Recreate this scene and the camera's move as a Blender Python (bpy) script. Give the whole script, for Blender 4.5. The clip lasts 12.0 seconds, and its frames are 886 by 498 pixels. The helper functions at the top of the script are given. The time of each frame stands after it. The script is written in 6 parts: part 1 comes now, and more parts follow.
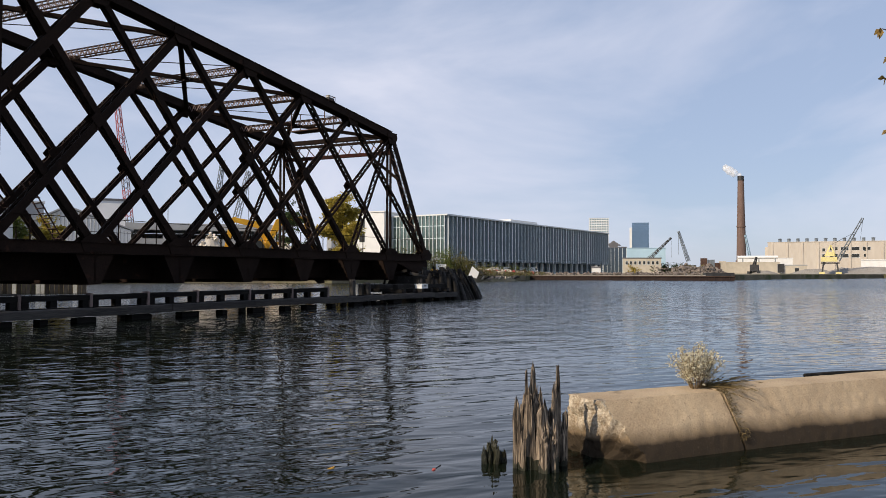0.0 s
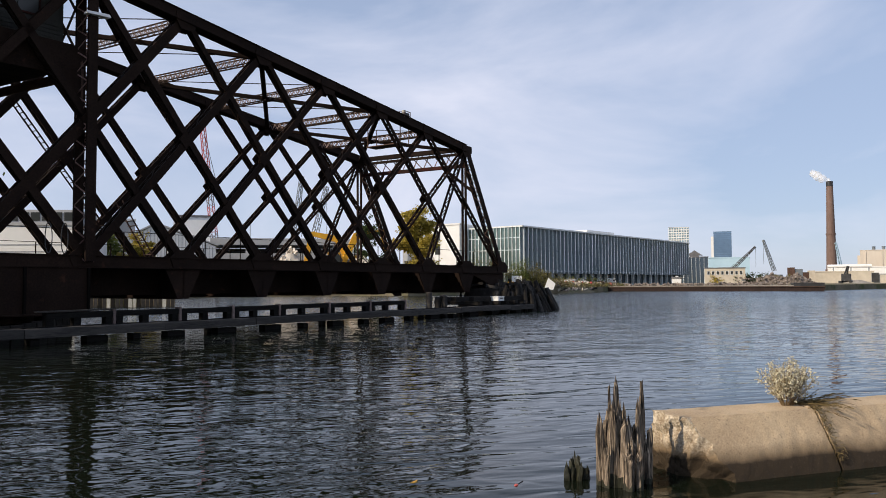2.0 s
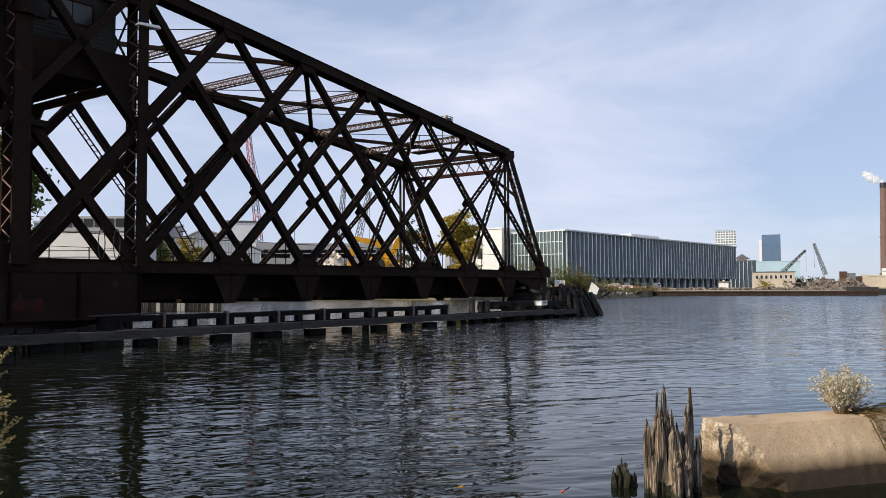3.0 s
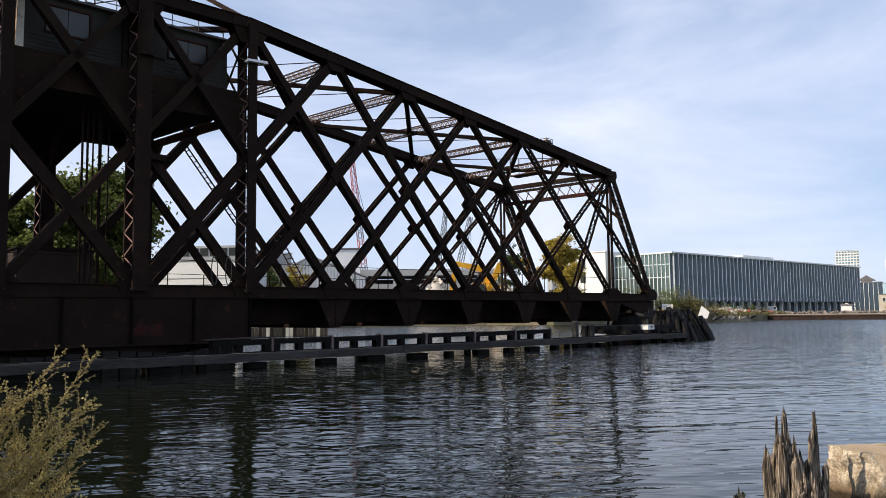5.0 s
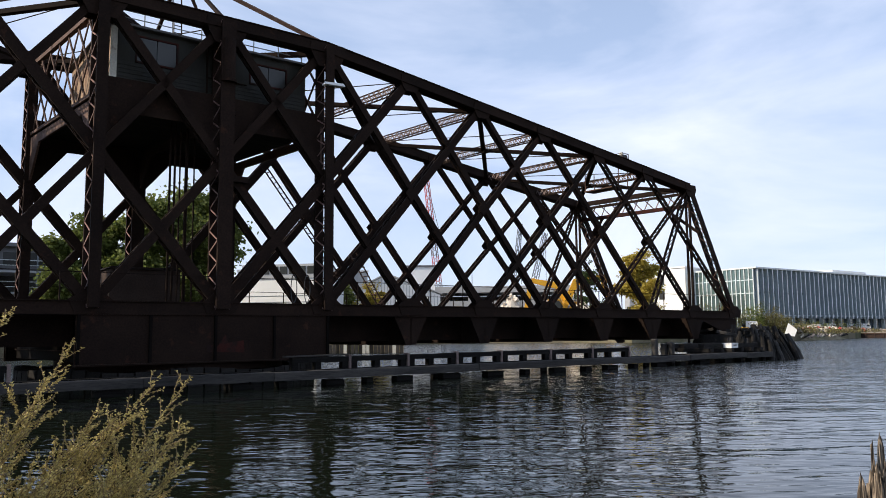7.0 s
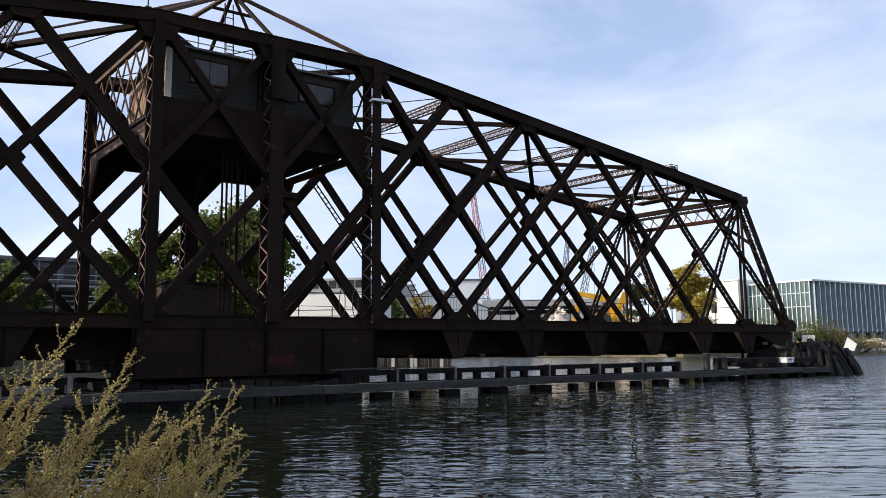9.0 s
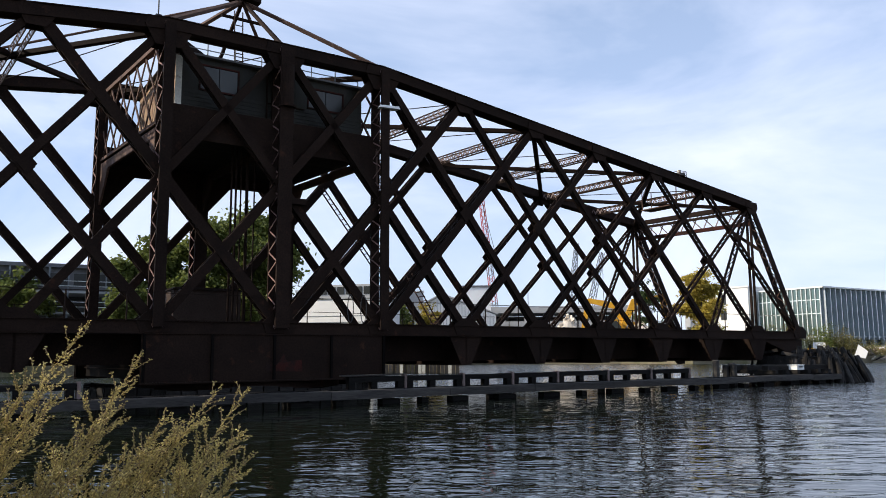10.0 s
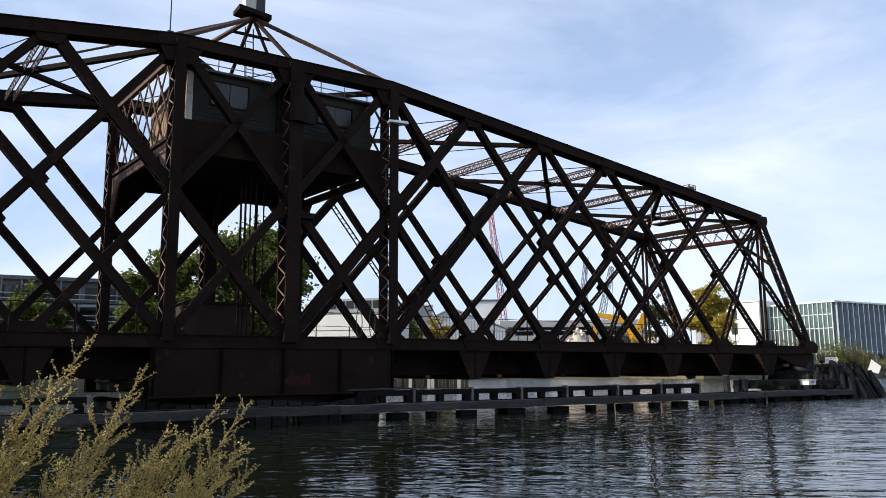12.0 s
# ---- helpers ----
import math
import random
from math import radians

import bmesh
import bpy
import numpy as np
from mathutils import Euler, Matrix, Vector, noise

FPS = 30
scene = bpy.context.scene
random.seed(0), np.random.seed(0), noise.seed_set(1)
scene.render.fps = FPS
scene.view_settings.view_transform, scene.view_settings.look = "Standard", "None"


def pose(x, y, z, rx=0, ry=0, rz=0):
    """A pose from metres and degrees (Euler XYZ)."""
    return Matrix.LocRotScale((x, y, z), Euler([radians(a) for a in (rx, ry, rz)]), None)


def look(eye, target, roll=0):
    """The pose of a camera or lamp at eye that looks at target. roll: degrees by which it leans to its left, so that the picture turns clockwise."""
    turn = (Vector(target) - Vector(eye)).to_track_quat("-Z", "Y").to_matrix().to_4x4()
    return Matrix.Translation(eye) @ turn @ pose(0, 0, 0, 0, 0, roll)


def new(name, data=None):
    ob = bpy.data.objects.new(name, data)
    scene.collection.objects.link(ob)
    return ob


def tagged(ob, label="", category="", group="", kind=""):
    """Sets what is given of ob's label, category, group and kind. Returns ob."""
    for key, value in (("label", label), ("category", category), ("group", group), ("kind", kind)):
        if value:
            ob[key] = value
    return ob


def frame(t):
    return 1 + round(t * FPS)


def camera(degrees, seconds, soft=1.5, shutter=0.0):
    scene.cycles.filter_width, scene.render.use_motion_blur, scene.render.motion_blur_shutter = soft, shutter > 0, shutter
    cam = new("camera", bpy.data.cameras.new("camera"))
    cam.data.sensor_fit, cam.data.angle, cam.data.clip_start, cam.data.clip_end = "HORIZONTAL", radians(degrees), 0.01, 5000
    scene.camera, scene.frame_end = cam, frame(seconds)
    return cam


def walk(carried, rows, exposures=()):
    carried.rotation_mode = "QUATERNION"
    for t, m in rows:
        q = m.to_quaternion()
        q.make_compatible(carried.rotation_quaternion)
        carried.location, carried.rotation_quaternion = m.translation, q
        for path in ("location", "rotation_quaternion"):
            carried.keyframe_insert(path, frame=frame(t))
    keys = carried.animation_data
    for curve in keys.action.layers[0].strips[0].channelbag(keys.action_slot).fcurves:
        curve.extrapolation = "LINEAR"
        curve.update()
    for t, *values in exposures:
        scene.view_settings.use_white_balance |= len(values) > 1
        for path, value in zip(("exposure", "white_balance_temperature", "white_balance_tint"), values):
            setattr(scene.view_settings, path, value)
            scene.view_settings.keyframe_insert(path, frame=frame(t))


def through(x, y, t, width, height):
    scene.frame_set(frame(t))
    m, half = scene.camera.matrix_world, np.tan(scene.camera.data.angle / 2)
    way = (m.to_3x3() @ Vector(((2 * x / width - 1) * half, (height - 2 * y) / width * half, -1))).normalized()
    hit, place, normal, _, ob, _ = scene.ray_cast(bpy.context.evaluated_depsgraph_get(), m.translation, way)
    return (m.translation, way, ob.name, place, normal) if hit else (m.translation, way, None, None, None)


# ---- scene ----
cam = camera(59.8, 12.0, soft=0.9)

PATH = [
    (0, (-12.527, -31.032, 1.983), (-10.7987, -30.0274, 2.0406), 0.1),
    (0.5, (-12.471, -31.012, 1.979), (-10.7669, -29.9677, 2.0453), -0.1),
    (1, (-12.519, -31.019, 1.996), (-10.841, -29.934, 2.0739), -0.1),
    (1.5, (-12.549, -31.025, 2.004), (-10.8972, -29.901, 2.0884), -0.2),
    (2, (-12.593, -31.019, 2.017), (-10.9716, -29.8516, 2.1058), -0.3),
    (2.5, (-12.645, -31.025, 2.031), (-11.0553, -29.8144, 2.1215), -0.3),
    (3, (-12.65, -31.019, 2.031), (-11.0952, -29.7651, 2.1315), -0.3),
    (5, (-12.494, -30.938, 1.953), (-11.1208, -29.4942, 2.1213), -0.6),
    (5.5, (-12.482, -30.946, 1.951), (-11.1555, -29.4597, 2.1322), -0.4),
    (6, (-12.5, -30.943, 1.964), (-11.2111, -29.4263, 2.1557), -0.6),
    (6.5, (-12.523, -30.956, 1.984), (-11.2676, -29.4124, 2.1854), -0.4),
    (7, (-12.524, -30.955, 1.988), (-11.299, -29.3885, 2.2013), -0.5),
    (9, (-12.559, -31.031, 1.979), (-11.4351, -29.3962, 2.2283), -0.4),
    (9.5, (-12.565, -31.045, 1.971), (-11.4512, -29.4038, 2.2275), -0.4),
    (10, (-12.557, -31.063, 1.964), (-11.4525, -29.4175, 2.2304), -0.3),
    (10.5, (-12.551, -31.08, 1.965), (-11.4502, -29.4336, 2.2443), -0.1),
    (11, (-12.547, -31.088, 1.968), (-11.4475, -29.4422, 2.2551), 0),
    (11.5, (-12.549, -31.099, 1.972), (-11.4573, -29.4493, 2.2663), -0.2),
    (12, (-12.55, -31.112, 1.962), (-11.4685, -29.4574, 2.2645), -0.2),
]
walk(cam, [(t, look(eye, target, roll)) for t, eye, target, roll in PATH], [(0, -0.3, 6650, 13), (3, -0.14, 6600, 13), (6, 0.1, 6470, 11.5), (9, 0.18, 6370, 11.5), (12, 0.17, 6310, 10)])

# ---- world, sun ----
SUN_EL, SUN_AZ = radians(32), math.atan2(-0.91, 0.415)
world = bpy.data.worlds.new("sky")
scene.world = world
world.use_nodes = True
wn, wl = world.node_tree.nodes, world.node_tree.links
wn.clear()
w_out, w_bg = wn.new("ShaderNodeOutputWorld"), wn.new("ShaderNodeBackground")
sky = wn.new("ShaderNodeTexSky")
sky.sky_type, sky.sun_disc = "NISHITA", False
sky.sun_elevation, sky.sun_rotation = SUN_EL, SUN_AZ
sky.air_density, sky.dust_density, sky.ozone_density, sky.altitude = 1.0, 0.3, 2.0, 180
w_co, w_map = wn.new("ShaderNodeTexCoord"), wn.new("ShaderNodeMapping")
w_map.inputs["Scale"].default_value = (1.0, 1.3, 3.2)
w_map.inputs["Rotation"].default_value = (0.25, -0.1, 0.4)
w_noise, w_ramp = wn.new("ShaderNodeTexNoise"), wn.new("ShaderNodeValToRGB")
w_noise.inputs["Scale"].default_value, w_noise.inputs["Detail"].default_value = 1.7, 6
w_noise.inputs["Roughness"].default_value, w_noise.inputs["Distortion"].default_value = 0.55, 0.5
w_ramp.color_ramp.elements[0].position, w_ramp.color_ramp.elements[1].position = 0.39, 0.69
w_ramp.color_ramp.elements[0].color, w_ramp.color_ramp.elements[1].color = (0.1, 0.1, 0.1, 1), (0.85, 0.85, 0.85, 1)
w_mix = wn.new("ShaderNodeMix")
w_mix.data_type = "RGBA"
w_mix.inputs["B"].default_value = (9.0, 9.6, 11.3, 1)
wl.new(w_co.outputs["Generated"], w_map.inputs["Vector"])
wl.new(w_map.outputs["Vector"], w_noise.inputs["Vector"])
wl.new(w_noise.outputs["Fac"], w_ramp.inputs["Fac"])
# haze and cloud thin out towards the zenith
w_sep, w_high, w_veil = wn.new("ShaderNodeSeparateXYZ"), wn.new("ShaderNodeMapRange"), wn.new("ShaderNodeMath")
wl.new(w_co.outputs["Generated"], w_sep.inputs[0])
wl.new(w_sep.outputs["Z"], w_high.inputs["Value"])
w_high.inputs["From Min"].default_value, w_high.inputs["From Max"].default_value = 0.3, 0.75
w_high.inputs["To Min"].default_value, w_high.inputs["To Max"].default_value = 1.0, 0.4
w_veil.operation = "MULTIPLY"
wl.new(w_ramp.outputs["Color"], w_veil.inputs[0])
wl.new(w_high.outputs["Result"], w_veil.inputs[1])
wl.new(w_veil.outputs[0], w_mix.inputs["Factor"])
w_haze = wn.new("ShaderNodeMix")
w_haze.data_type = "RGBA"
w_dim = wn.new("ShaderNodeMath")
w_dim.operation = "MULTIPLY"
w_dim.inputs[1].default_value = 0.6
wl.new(w_high.outputs["Result"], w_dim.inputs[0])
wl.new(w_dim.outputs[0], w_haze.inputs["Factor"])
w_haze.inputs["B"].default_value = (5.25, 6.95, 10.1, 1)
wl.new(sky.outputs["Color"], w_haze.inputs["A"])
wl.new(w_haze.outputs["Result"], w_mix.inputs["A"])
wl.new(w_mix.outputs["Result"], w_bg.inputs["Color"])
wl.new(w_bg.outputs["Background"], w_out.inputs["Surface"])
w_bg.inputs["Strength"].default_value = 0.1
sun = new("sun", bpy.data.lights.new("sun", "SUN"))
sun.data.energy, sun.data.angle, sun.data.color = 5.0, radians(0.6), (1.0, 0.88, 0.70)
S = Vector((math.sin(SUN_AZ) * math.cos(SUN_EL), math.cos(SUN_AZ) * math.cos(SUN_EL), math.sin(SUN_EL)))
sun.matrix_world = look(S * 100, (0, 0, 0))


# ---- materials ----
def material(name, low, high, scale=1.0, rough=0.7, metal=0.0, bump=0.2, fine=14.0, spread=0.35, stretch=(1, 1, 1), stain=None, stain_at=0.6, vary=0.0, gloss=0.35):
    """Two colours mixed by coarse and fine noise, relief from the fine noise, an optional stain colour in patches."""
    m = bpy.data.materials.new(name)
    m.use_nodes = True
    n, l = m.node_tree.nodes, m.node_tree.links
    b = n["Principled BSDF"]
    mp = n.new("ShaderNodeMapping")
    mp.inputs["Scale"].default_value = stretch
    geo = n.new("ShaderNodeNewGeometry")
    l.new(geo.outputs["Position"], mp.inputs["Vector"])
    big, small = n.new("ShaderNodeTexNoise"), n.new("ShaderNodeTexNoise")
    big.inputs["Scale"].default_value, big.inputs["Detail"].default_value = scale, 5
    small.inputs["Scale"].default_value, small.inputs["Detail"].default_value = scale * fine, 4
    for q in (big, small):
        l.new(mp.outputs["Vector"], q.inputs["Vector"])
    add = n.new("ShaderNodeMath")
    add.operation = "MULTIPLY_ADD"
    l.new(small.outputs["Fac"], add.inputs[0])
    add.inputs[1].default_value = 0.5
    half = n.new("ShaderNodeMath")
    half.operation = "MULTIPLY"
    l.new(big.outputs["Fac"], half.inputs[0])
    half.inputs[1].default_value = 0.5
    l.new(half.outputs[0], add.inputs[2])
    ramp = n.new("ShaderNodeValToRGB")
    e = ramp.color_ramp.elements
    e[0].position, e[1].position = 0.5 - spread / 2, 0.5 + spread / 2
    e[0].color, e[1].color = (*low, 1), (*high, 1)
    l.new(add.outputs[0], ramp.inputs["Fac"])
    last = ramp.outputs["Color"]
    if stain:
        pat, cut, mix = n.new("ShaderNodeTexNoise"), n.new("ShaderNodeValToRGB"), n.new("ShaderNodeMix")
        pat.inputs["Scale"].default_value, pat.inputs["Detail"].default_value = scale * 1.7, 8
        pat.inputs["Roughness"].default_value = 0.65
        l.new(mp.outputs["Vector"], pat.inputs["Vector"])
        cut.color_ramp.elements[0].position, cut.color_ramp.elements[1].position = stain_at - 0.06, stain_at + 0.08
        l.new(pat.outputs["Fac"], cut.inputs["Fac"])
        mix.data_type = "RGBA"
        l.new(cut.outputs["Color"], mix.inputs["Factor"])
        l.new(last, mix.inputs["A"])
        mix.inputs["B"].default_value = (*stain, 1)
        last = mix.outputs["Result"]
    if vary:
        info, hsv = n.new("ShaderNodeObjectInfo"), n.new("ShaderNodeHueSaturation")
        rng = n.new("ShaderNodeMapRange")
        rng.inputs["To Min"].default_value, rng.inputs["To Max"].default_value = 1 - vary, 1 + vary
        isl = n.new("ShaderNodeMath")
        isl.operation = "ADD"
        l.new(info.outputs["Random"], isl.inputs[0])
        l.new(geo.outputs["Random Per Island"], isl.inputs[1])
        frac = n.new("ShaderNodeMath")
        frac.operation = "FRACT"
        l.new(isl.outputs[0], frac.inputs[0])
        l.new(frac.outputs[0], rng.inputs["Value"])
        l.new(rng.outputs["Result"], hsv.inputs["Value"])
        l.new(last, hsv.inputs["Color"])
        last = hsv.outputs["Color"]
    l.new(last, b.inputs["Base Color"])
    b.inputs["Roughness"].default_value, b.inputs["Metallic"].default_value = rough, metal
    b.inputs["Specular IOR Level"].default_value = gloss
    if bump:
        bp = n.new("ShaderNodeBump")
        bp.inputs["Strength"].default_value, bp.inputs["Distance"].default_value = bump, 0.02
        l.new(add.outputs[0], bp.inputs["Height"])
        l.new(bp.outputs["Normal"], b.inputs["Normal"])
    return m


def leafy(name, low, high, scale=3.0, through=0.4):
    """Foliage: matt, some light passes through the leaves."""
    m = material(name, low, high, scale, rough=0.65, bump=0, vary=0.35)
    n, l = m.node_tree.nodes, m.node_tree.links
    b = n["Principled BSDF"]
    tr, mx = n.new("ShaderNodeBsdfTranslucent"), n.new("ShaderNodeMixShader")
    mx.inputs["Fac"].default_value = through
    l.new(b.inputs["Base Color"].links[0].from_socket, tr.inputs["Color"])
    l.new(b.outputs["BSDF"], mx.inputs[1])
    l.new(tr.outputs["BSDF"], mx.inputs[2])
    l.new(mx.outputs["Shader"], n["Material Output"].inputs["Surface"])
    return m


def water_material():
    m = bpy.data.materials.new("river_water")
    m.use_nodes = True
    n, l = m.node_tree.nodes, m.node_tree.links
    b = n["Principled BSDF"]
    b.inputs["Base Color"].default_value = (0.006, 0.009, 0.005, 1)
    b.inputs["Specular IOR Level"].default_value = 0.42
    b.inputs["Roughness"].default_value, b.inputs["IOR"].default_value = 0.03, 1.33
    geo = n.new("ShaderNodeNewGeometry")
    total = None
    for scale, stretch, turn, weight, detail in ((0.4, (0.36, 1, 1), 0.6, 1.8, 3), (0.9, (0.4, 1, 1), 0.62, 0.6, 2), (3.8, (0.36, 1, 1), 0.66, 0.85, 1), (8.0, (0.4, 1, 1), 0.58, 0.12, 1)):
        mp, t = n.new("ShaderNodeMapping"), n.new("ShaderNodeTexNoise")
        mp.inputs["Rotation"].default_value = (0, 0, turn)
        st = n.new("ShaderNodeMapping")
        st.inputs["Scale"].default_value = stretch
        l.new(mp.outputs["Vector"], st.inputs["Vector"])
        t.inputs["Scale"].default_value, t.inputs["Detail"].default_value = scale, detail
        t.inputs["Roughness"].default_value, t.inputs["Distortion"].default_value = 0.5, 0.6
        l.new(geo.outputs["Position"], mp.inputs["Vector"])
        l.new(st.outputs["Vector"], t.inputs["Vector"])
        k = n.new("ShaderNodeMath")
        k.operation = "MULTIPLY_ADD"
        l.new(t.outputs["Fac"], k.inputs[0])
        k.inputs[1].default_value = weight
        if total:
            l.new(total, k.inputs[2])
        else:
            k.inputs[2].default_value = 0
        total = k.outputs[0]
    bp = n.new("ShaderNodeBump")
    bp.inputs["Strength"].default_value = 1.0
    # calm in the lee of the bank, rougher out in the open basin
    away, wind = n.new("ShaderNodeVectorMath"), n.new("ShaderNodeMapRange")
    away.operation = "DISTANCE"
    away.inputs[1].default_value = (-8, -20, 0)
    l.new(geo.outputs["Position"], away.inputs[0])
    l.new(away.outputs["Value"], wind.inputs["Value"])
    wind.inputs["From Min"].default_value, wind.inputs["From Max"].default_value = 14, 60
    wind.inputs["To Min"].default_value, wind.inputs["To Max"].default_value = 0.02, 0.15
    l.new(wind.outputs["Result"], bp.inputs["Distance"])
    chop = n.new("ShaderNodeMapRange")
    l.new(away.outputs["Value"], chop.inputs["Value"])
    chop.inputs["From Min"].default_value, chop.inputs["From Max"].default_value = 18, 110
    chop.inputs["To Min"].default_value, chop.inputs["To Max"].default_value = 0.03, 0.2
    l.new(chop.outputs["Result"], b.inputs["Roughness"])
    l.new(total, bp.inputs["Height"])
    l.new(bp.outputs["Normal"], b.inputs["Normal"])
    return m


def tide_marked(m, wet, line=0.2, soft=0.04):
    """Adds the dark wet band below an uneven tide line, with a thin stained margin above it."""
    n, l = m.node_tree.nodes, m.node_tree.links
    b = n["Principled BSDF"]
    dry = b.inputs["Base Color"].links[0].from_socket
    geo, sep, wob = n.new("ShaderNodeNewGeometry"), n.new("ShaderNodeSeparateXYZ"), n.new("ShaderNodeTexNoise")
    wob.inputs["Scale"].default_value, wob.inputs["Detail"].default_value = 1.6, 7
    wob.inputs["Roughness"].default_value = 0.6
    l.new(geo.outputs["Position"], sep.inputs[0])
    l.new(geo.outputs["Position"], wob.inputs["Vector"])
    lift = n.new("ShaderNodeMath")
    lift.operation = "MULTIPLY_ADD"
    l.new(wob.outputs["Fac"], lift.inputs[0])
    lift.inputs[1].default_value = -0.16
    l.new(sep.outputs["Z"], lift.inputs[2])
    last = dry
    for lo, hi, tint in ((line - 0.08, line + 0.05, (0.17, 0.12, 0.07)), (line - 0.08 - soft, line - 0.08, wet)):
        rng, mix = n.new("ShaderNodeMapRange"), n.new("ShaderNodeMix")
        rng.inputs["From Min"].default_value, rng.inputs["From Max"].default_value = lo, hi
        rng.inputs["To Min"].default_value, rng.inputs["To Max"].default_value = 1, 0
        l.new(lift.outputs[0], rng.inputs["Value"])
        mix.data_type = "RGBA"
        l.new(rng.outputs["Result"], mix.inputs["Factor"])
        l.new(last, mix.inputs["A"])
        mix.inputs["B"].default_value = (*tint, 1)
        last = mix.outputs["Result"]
    # small dark pits and specks of grit
    grit, cut, pit = n.new("ShaderNodeTexNoise"), n.new("ShaderNodeMapRange"), n.new("ShaderNodeMix")
    grit.inputs["Scale"].default_value, grit.inputs["Detail"].default_value = 38, 5
    grit.inputs["Roughness"].default_value = 0.7
    l.new(geo.outputs["Position"], grit.inputs["Vector"])
    l.new(grit.outputs["Fac"], cut.inputs["Value"])
    cut.inputs["From Min"].default_value, cut.inputs["From Max"].default_value = 0.57, 0.72
    cut.inputs["To Max"].default_value = 0.75
    pit.data_type = "RGBA"
    l.new(cut.outputs["Result"], pit.inputs["Factor"])
    l.new(last, pit.inputs["A"])
    pit.inputs["B"].default_value = (0.10, 0.07, 0.045, 1)
    l.new(pit.outputs["Result"], b.inputs["Base Color"])
    return m


def glass_material(name, tint, rough=0.05, metal=0.0):
    m = material(name, [c * 0.8 for c in tint], tint, 0.15, rough, metal, 0.02, 6, vary=0.25, gloss=0.5)
    b = m.node_tree.nodes["Principled BSDF"]
    b.inputs["IOR"].default_value = 1.6
    return m


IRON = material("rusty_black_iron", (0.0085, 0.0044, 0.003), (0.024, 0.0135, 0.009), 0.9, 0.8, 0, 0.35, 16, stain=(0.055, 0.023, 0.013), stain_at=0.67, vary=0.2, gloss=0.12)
RUST = material("rust_brown_iron", (0.045, 0.025, 0.018), (0.12, 0.065, 0.045), 1.4, 0.8, 0, 0.4, 14, stain=(0.16, 0.10, 0.08), stain_at=0.62, vary=0.2)
LACING = material("weathered_pale_lacing", (0.09, 0.06, 0.052), (0.25, 0.19, 0.17), 1.5, 0.75, 0, 0.2, 12, vary=0.25)
RED_IRON = material("red_lead_paint", (0.03, 0.008, 0.006), (0.06, 0.017, 0.013), 1.2, 0.7, 0, 0.3, 12, stain=(0.02, 0.012, 0.01), stain_at=0.5, gloss=0.08)
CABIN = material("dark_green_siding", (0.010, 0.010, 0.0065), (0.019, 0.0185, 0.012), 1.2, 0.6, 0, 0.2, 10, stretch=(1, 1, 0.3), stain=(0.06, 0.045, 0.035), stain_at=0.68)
CABIN_PALE = material("pale_peeling_paint_and_lit_planks", (0.45, 0.44, 0.38), (0.68, 0.66, 0.58), 1.5, 0.6, 0, 0.2, 10, stain=(0.3, 0.25, 0.2), stain_at=0.62)
WINDOW = glass_material("dusty_window_glass", (0.035, 0.038, 0.036), 0.3)
WINDOW.node_tree.nodes["Principled BSDF"].inputs["Specular IOR Level"].default_value = 0.3
TIMBER = material("wet_dark_timber", (0.007, 0.0065, 0.006), (0.028, 0.025, 0.022), 1.0, 0.8, 0, 0.6, 12, stretch=(0.25, 2, 2), stain=(0.05, 0.046, 0.042), stain_at=0.64, vary=0.3, gloss=0.15)
GREY_TIMBER = material("grey_weathered_timber", (0.012, 0.011, 0.010), (0.06, 0.054, 0.048), 1.2, 0.8, 0, 0.6, 10, stretch=(0.3, 2.5, 2.5), stain=(0.05, 0.045, 0.04), stain_at=0.58, vary=0.25)
PILE = material("split_weathered_pile", (0.03, 0.02, 0.014), (0.52, 0.41, 0.30), 4, 0.88, 0, 1.0, 6, spread=0.2, stretch=(6, 6, 0.25), stain=(0.015, 0.012, 0.009), stain_at=0.5)
WET_PILE = material("wet_slimy_pile", (0.012, 0.012, 0.008), (0.05, 0.05, 0.03), 5, 0.45, 0, 0.8, 9, stretch=(3, 3, 0.3))
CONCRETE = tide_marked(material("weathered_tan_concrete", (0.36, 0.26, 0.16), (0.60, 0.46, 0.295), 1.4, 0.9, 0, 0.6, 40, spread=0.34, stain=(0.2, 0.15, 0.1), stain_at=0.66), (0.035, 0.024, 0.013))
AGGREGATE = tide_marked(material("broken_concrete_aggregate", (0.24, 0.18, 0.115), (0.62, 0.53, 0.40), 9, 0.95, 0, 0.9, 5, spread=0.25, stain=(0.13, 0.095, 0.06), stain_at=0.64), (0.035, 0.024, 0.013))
SOIL = material("bank_soil_and_gravel", (0.10, 0.085, 0.05), (0.28, 0.24, 0.16), 0.12, 0.95, 0, 0.3, 40, stain=(0.09, 0.10, 0.04), stain_at=0.55)
SHEET_PILE = material("rusty_sheet_piling", (0.035, 0.022, 0.016), (0.09, 0.055, 0.038), 0.6, 0.8, 0, 0.3, 12, stretch=(1, 1, 0.3))
WATER = water_material()
LEAF_GREEN = leafy("green_leaves", (0.062, 0.082, 0.02), (0.20, 0.235, 0.052))
LEAF_AUTUMN = leafy("autumn_leaves", (0.24, 0.19, 0.03), (0.56, 0.44, 0.08))
LEAF_DARK = leafy("dark_leaves", (0.02, 0.04, 0.012), (0.07, 0.10, 0.03))
LEAF_ORANGE = leafy("orange_tinged_leaves", (0.12, 0.12, 0.03), (0.36, 0.2, 0.06))
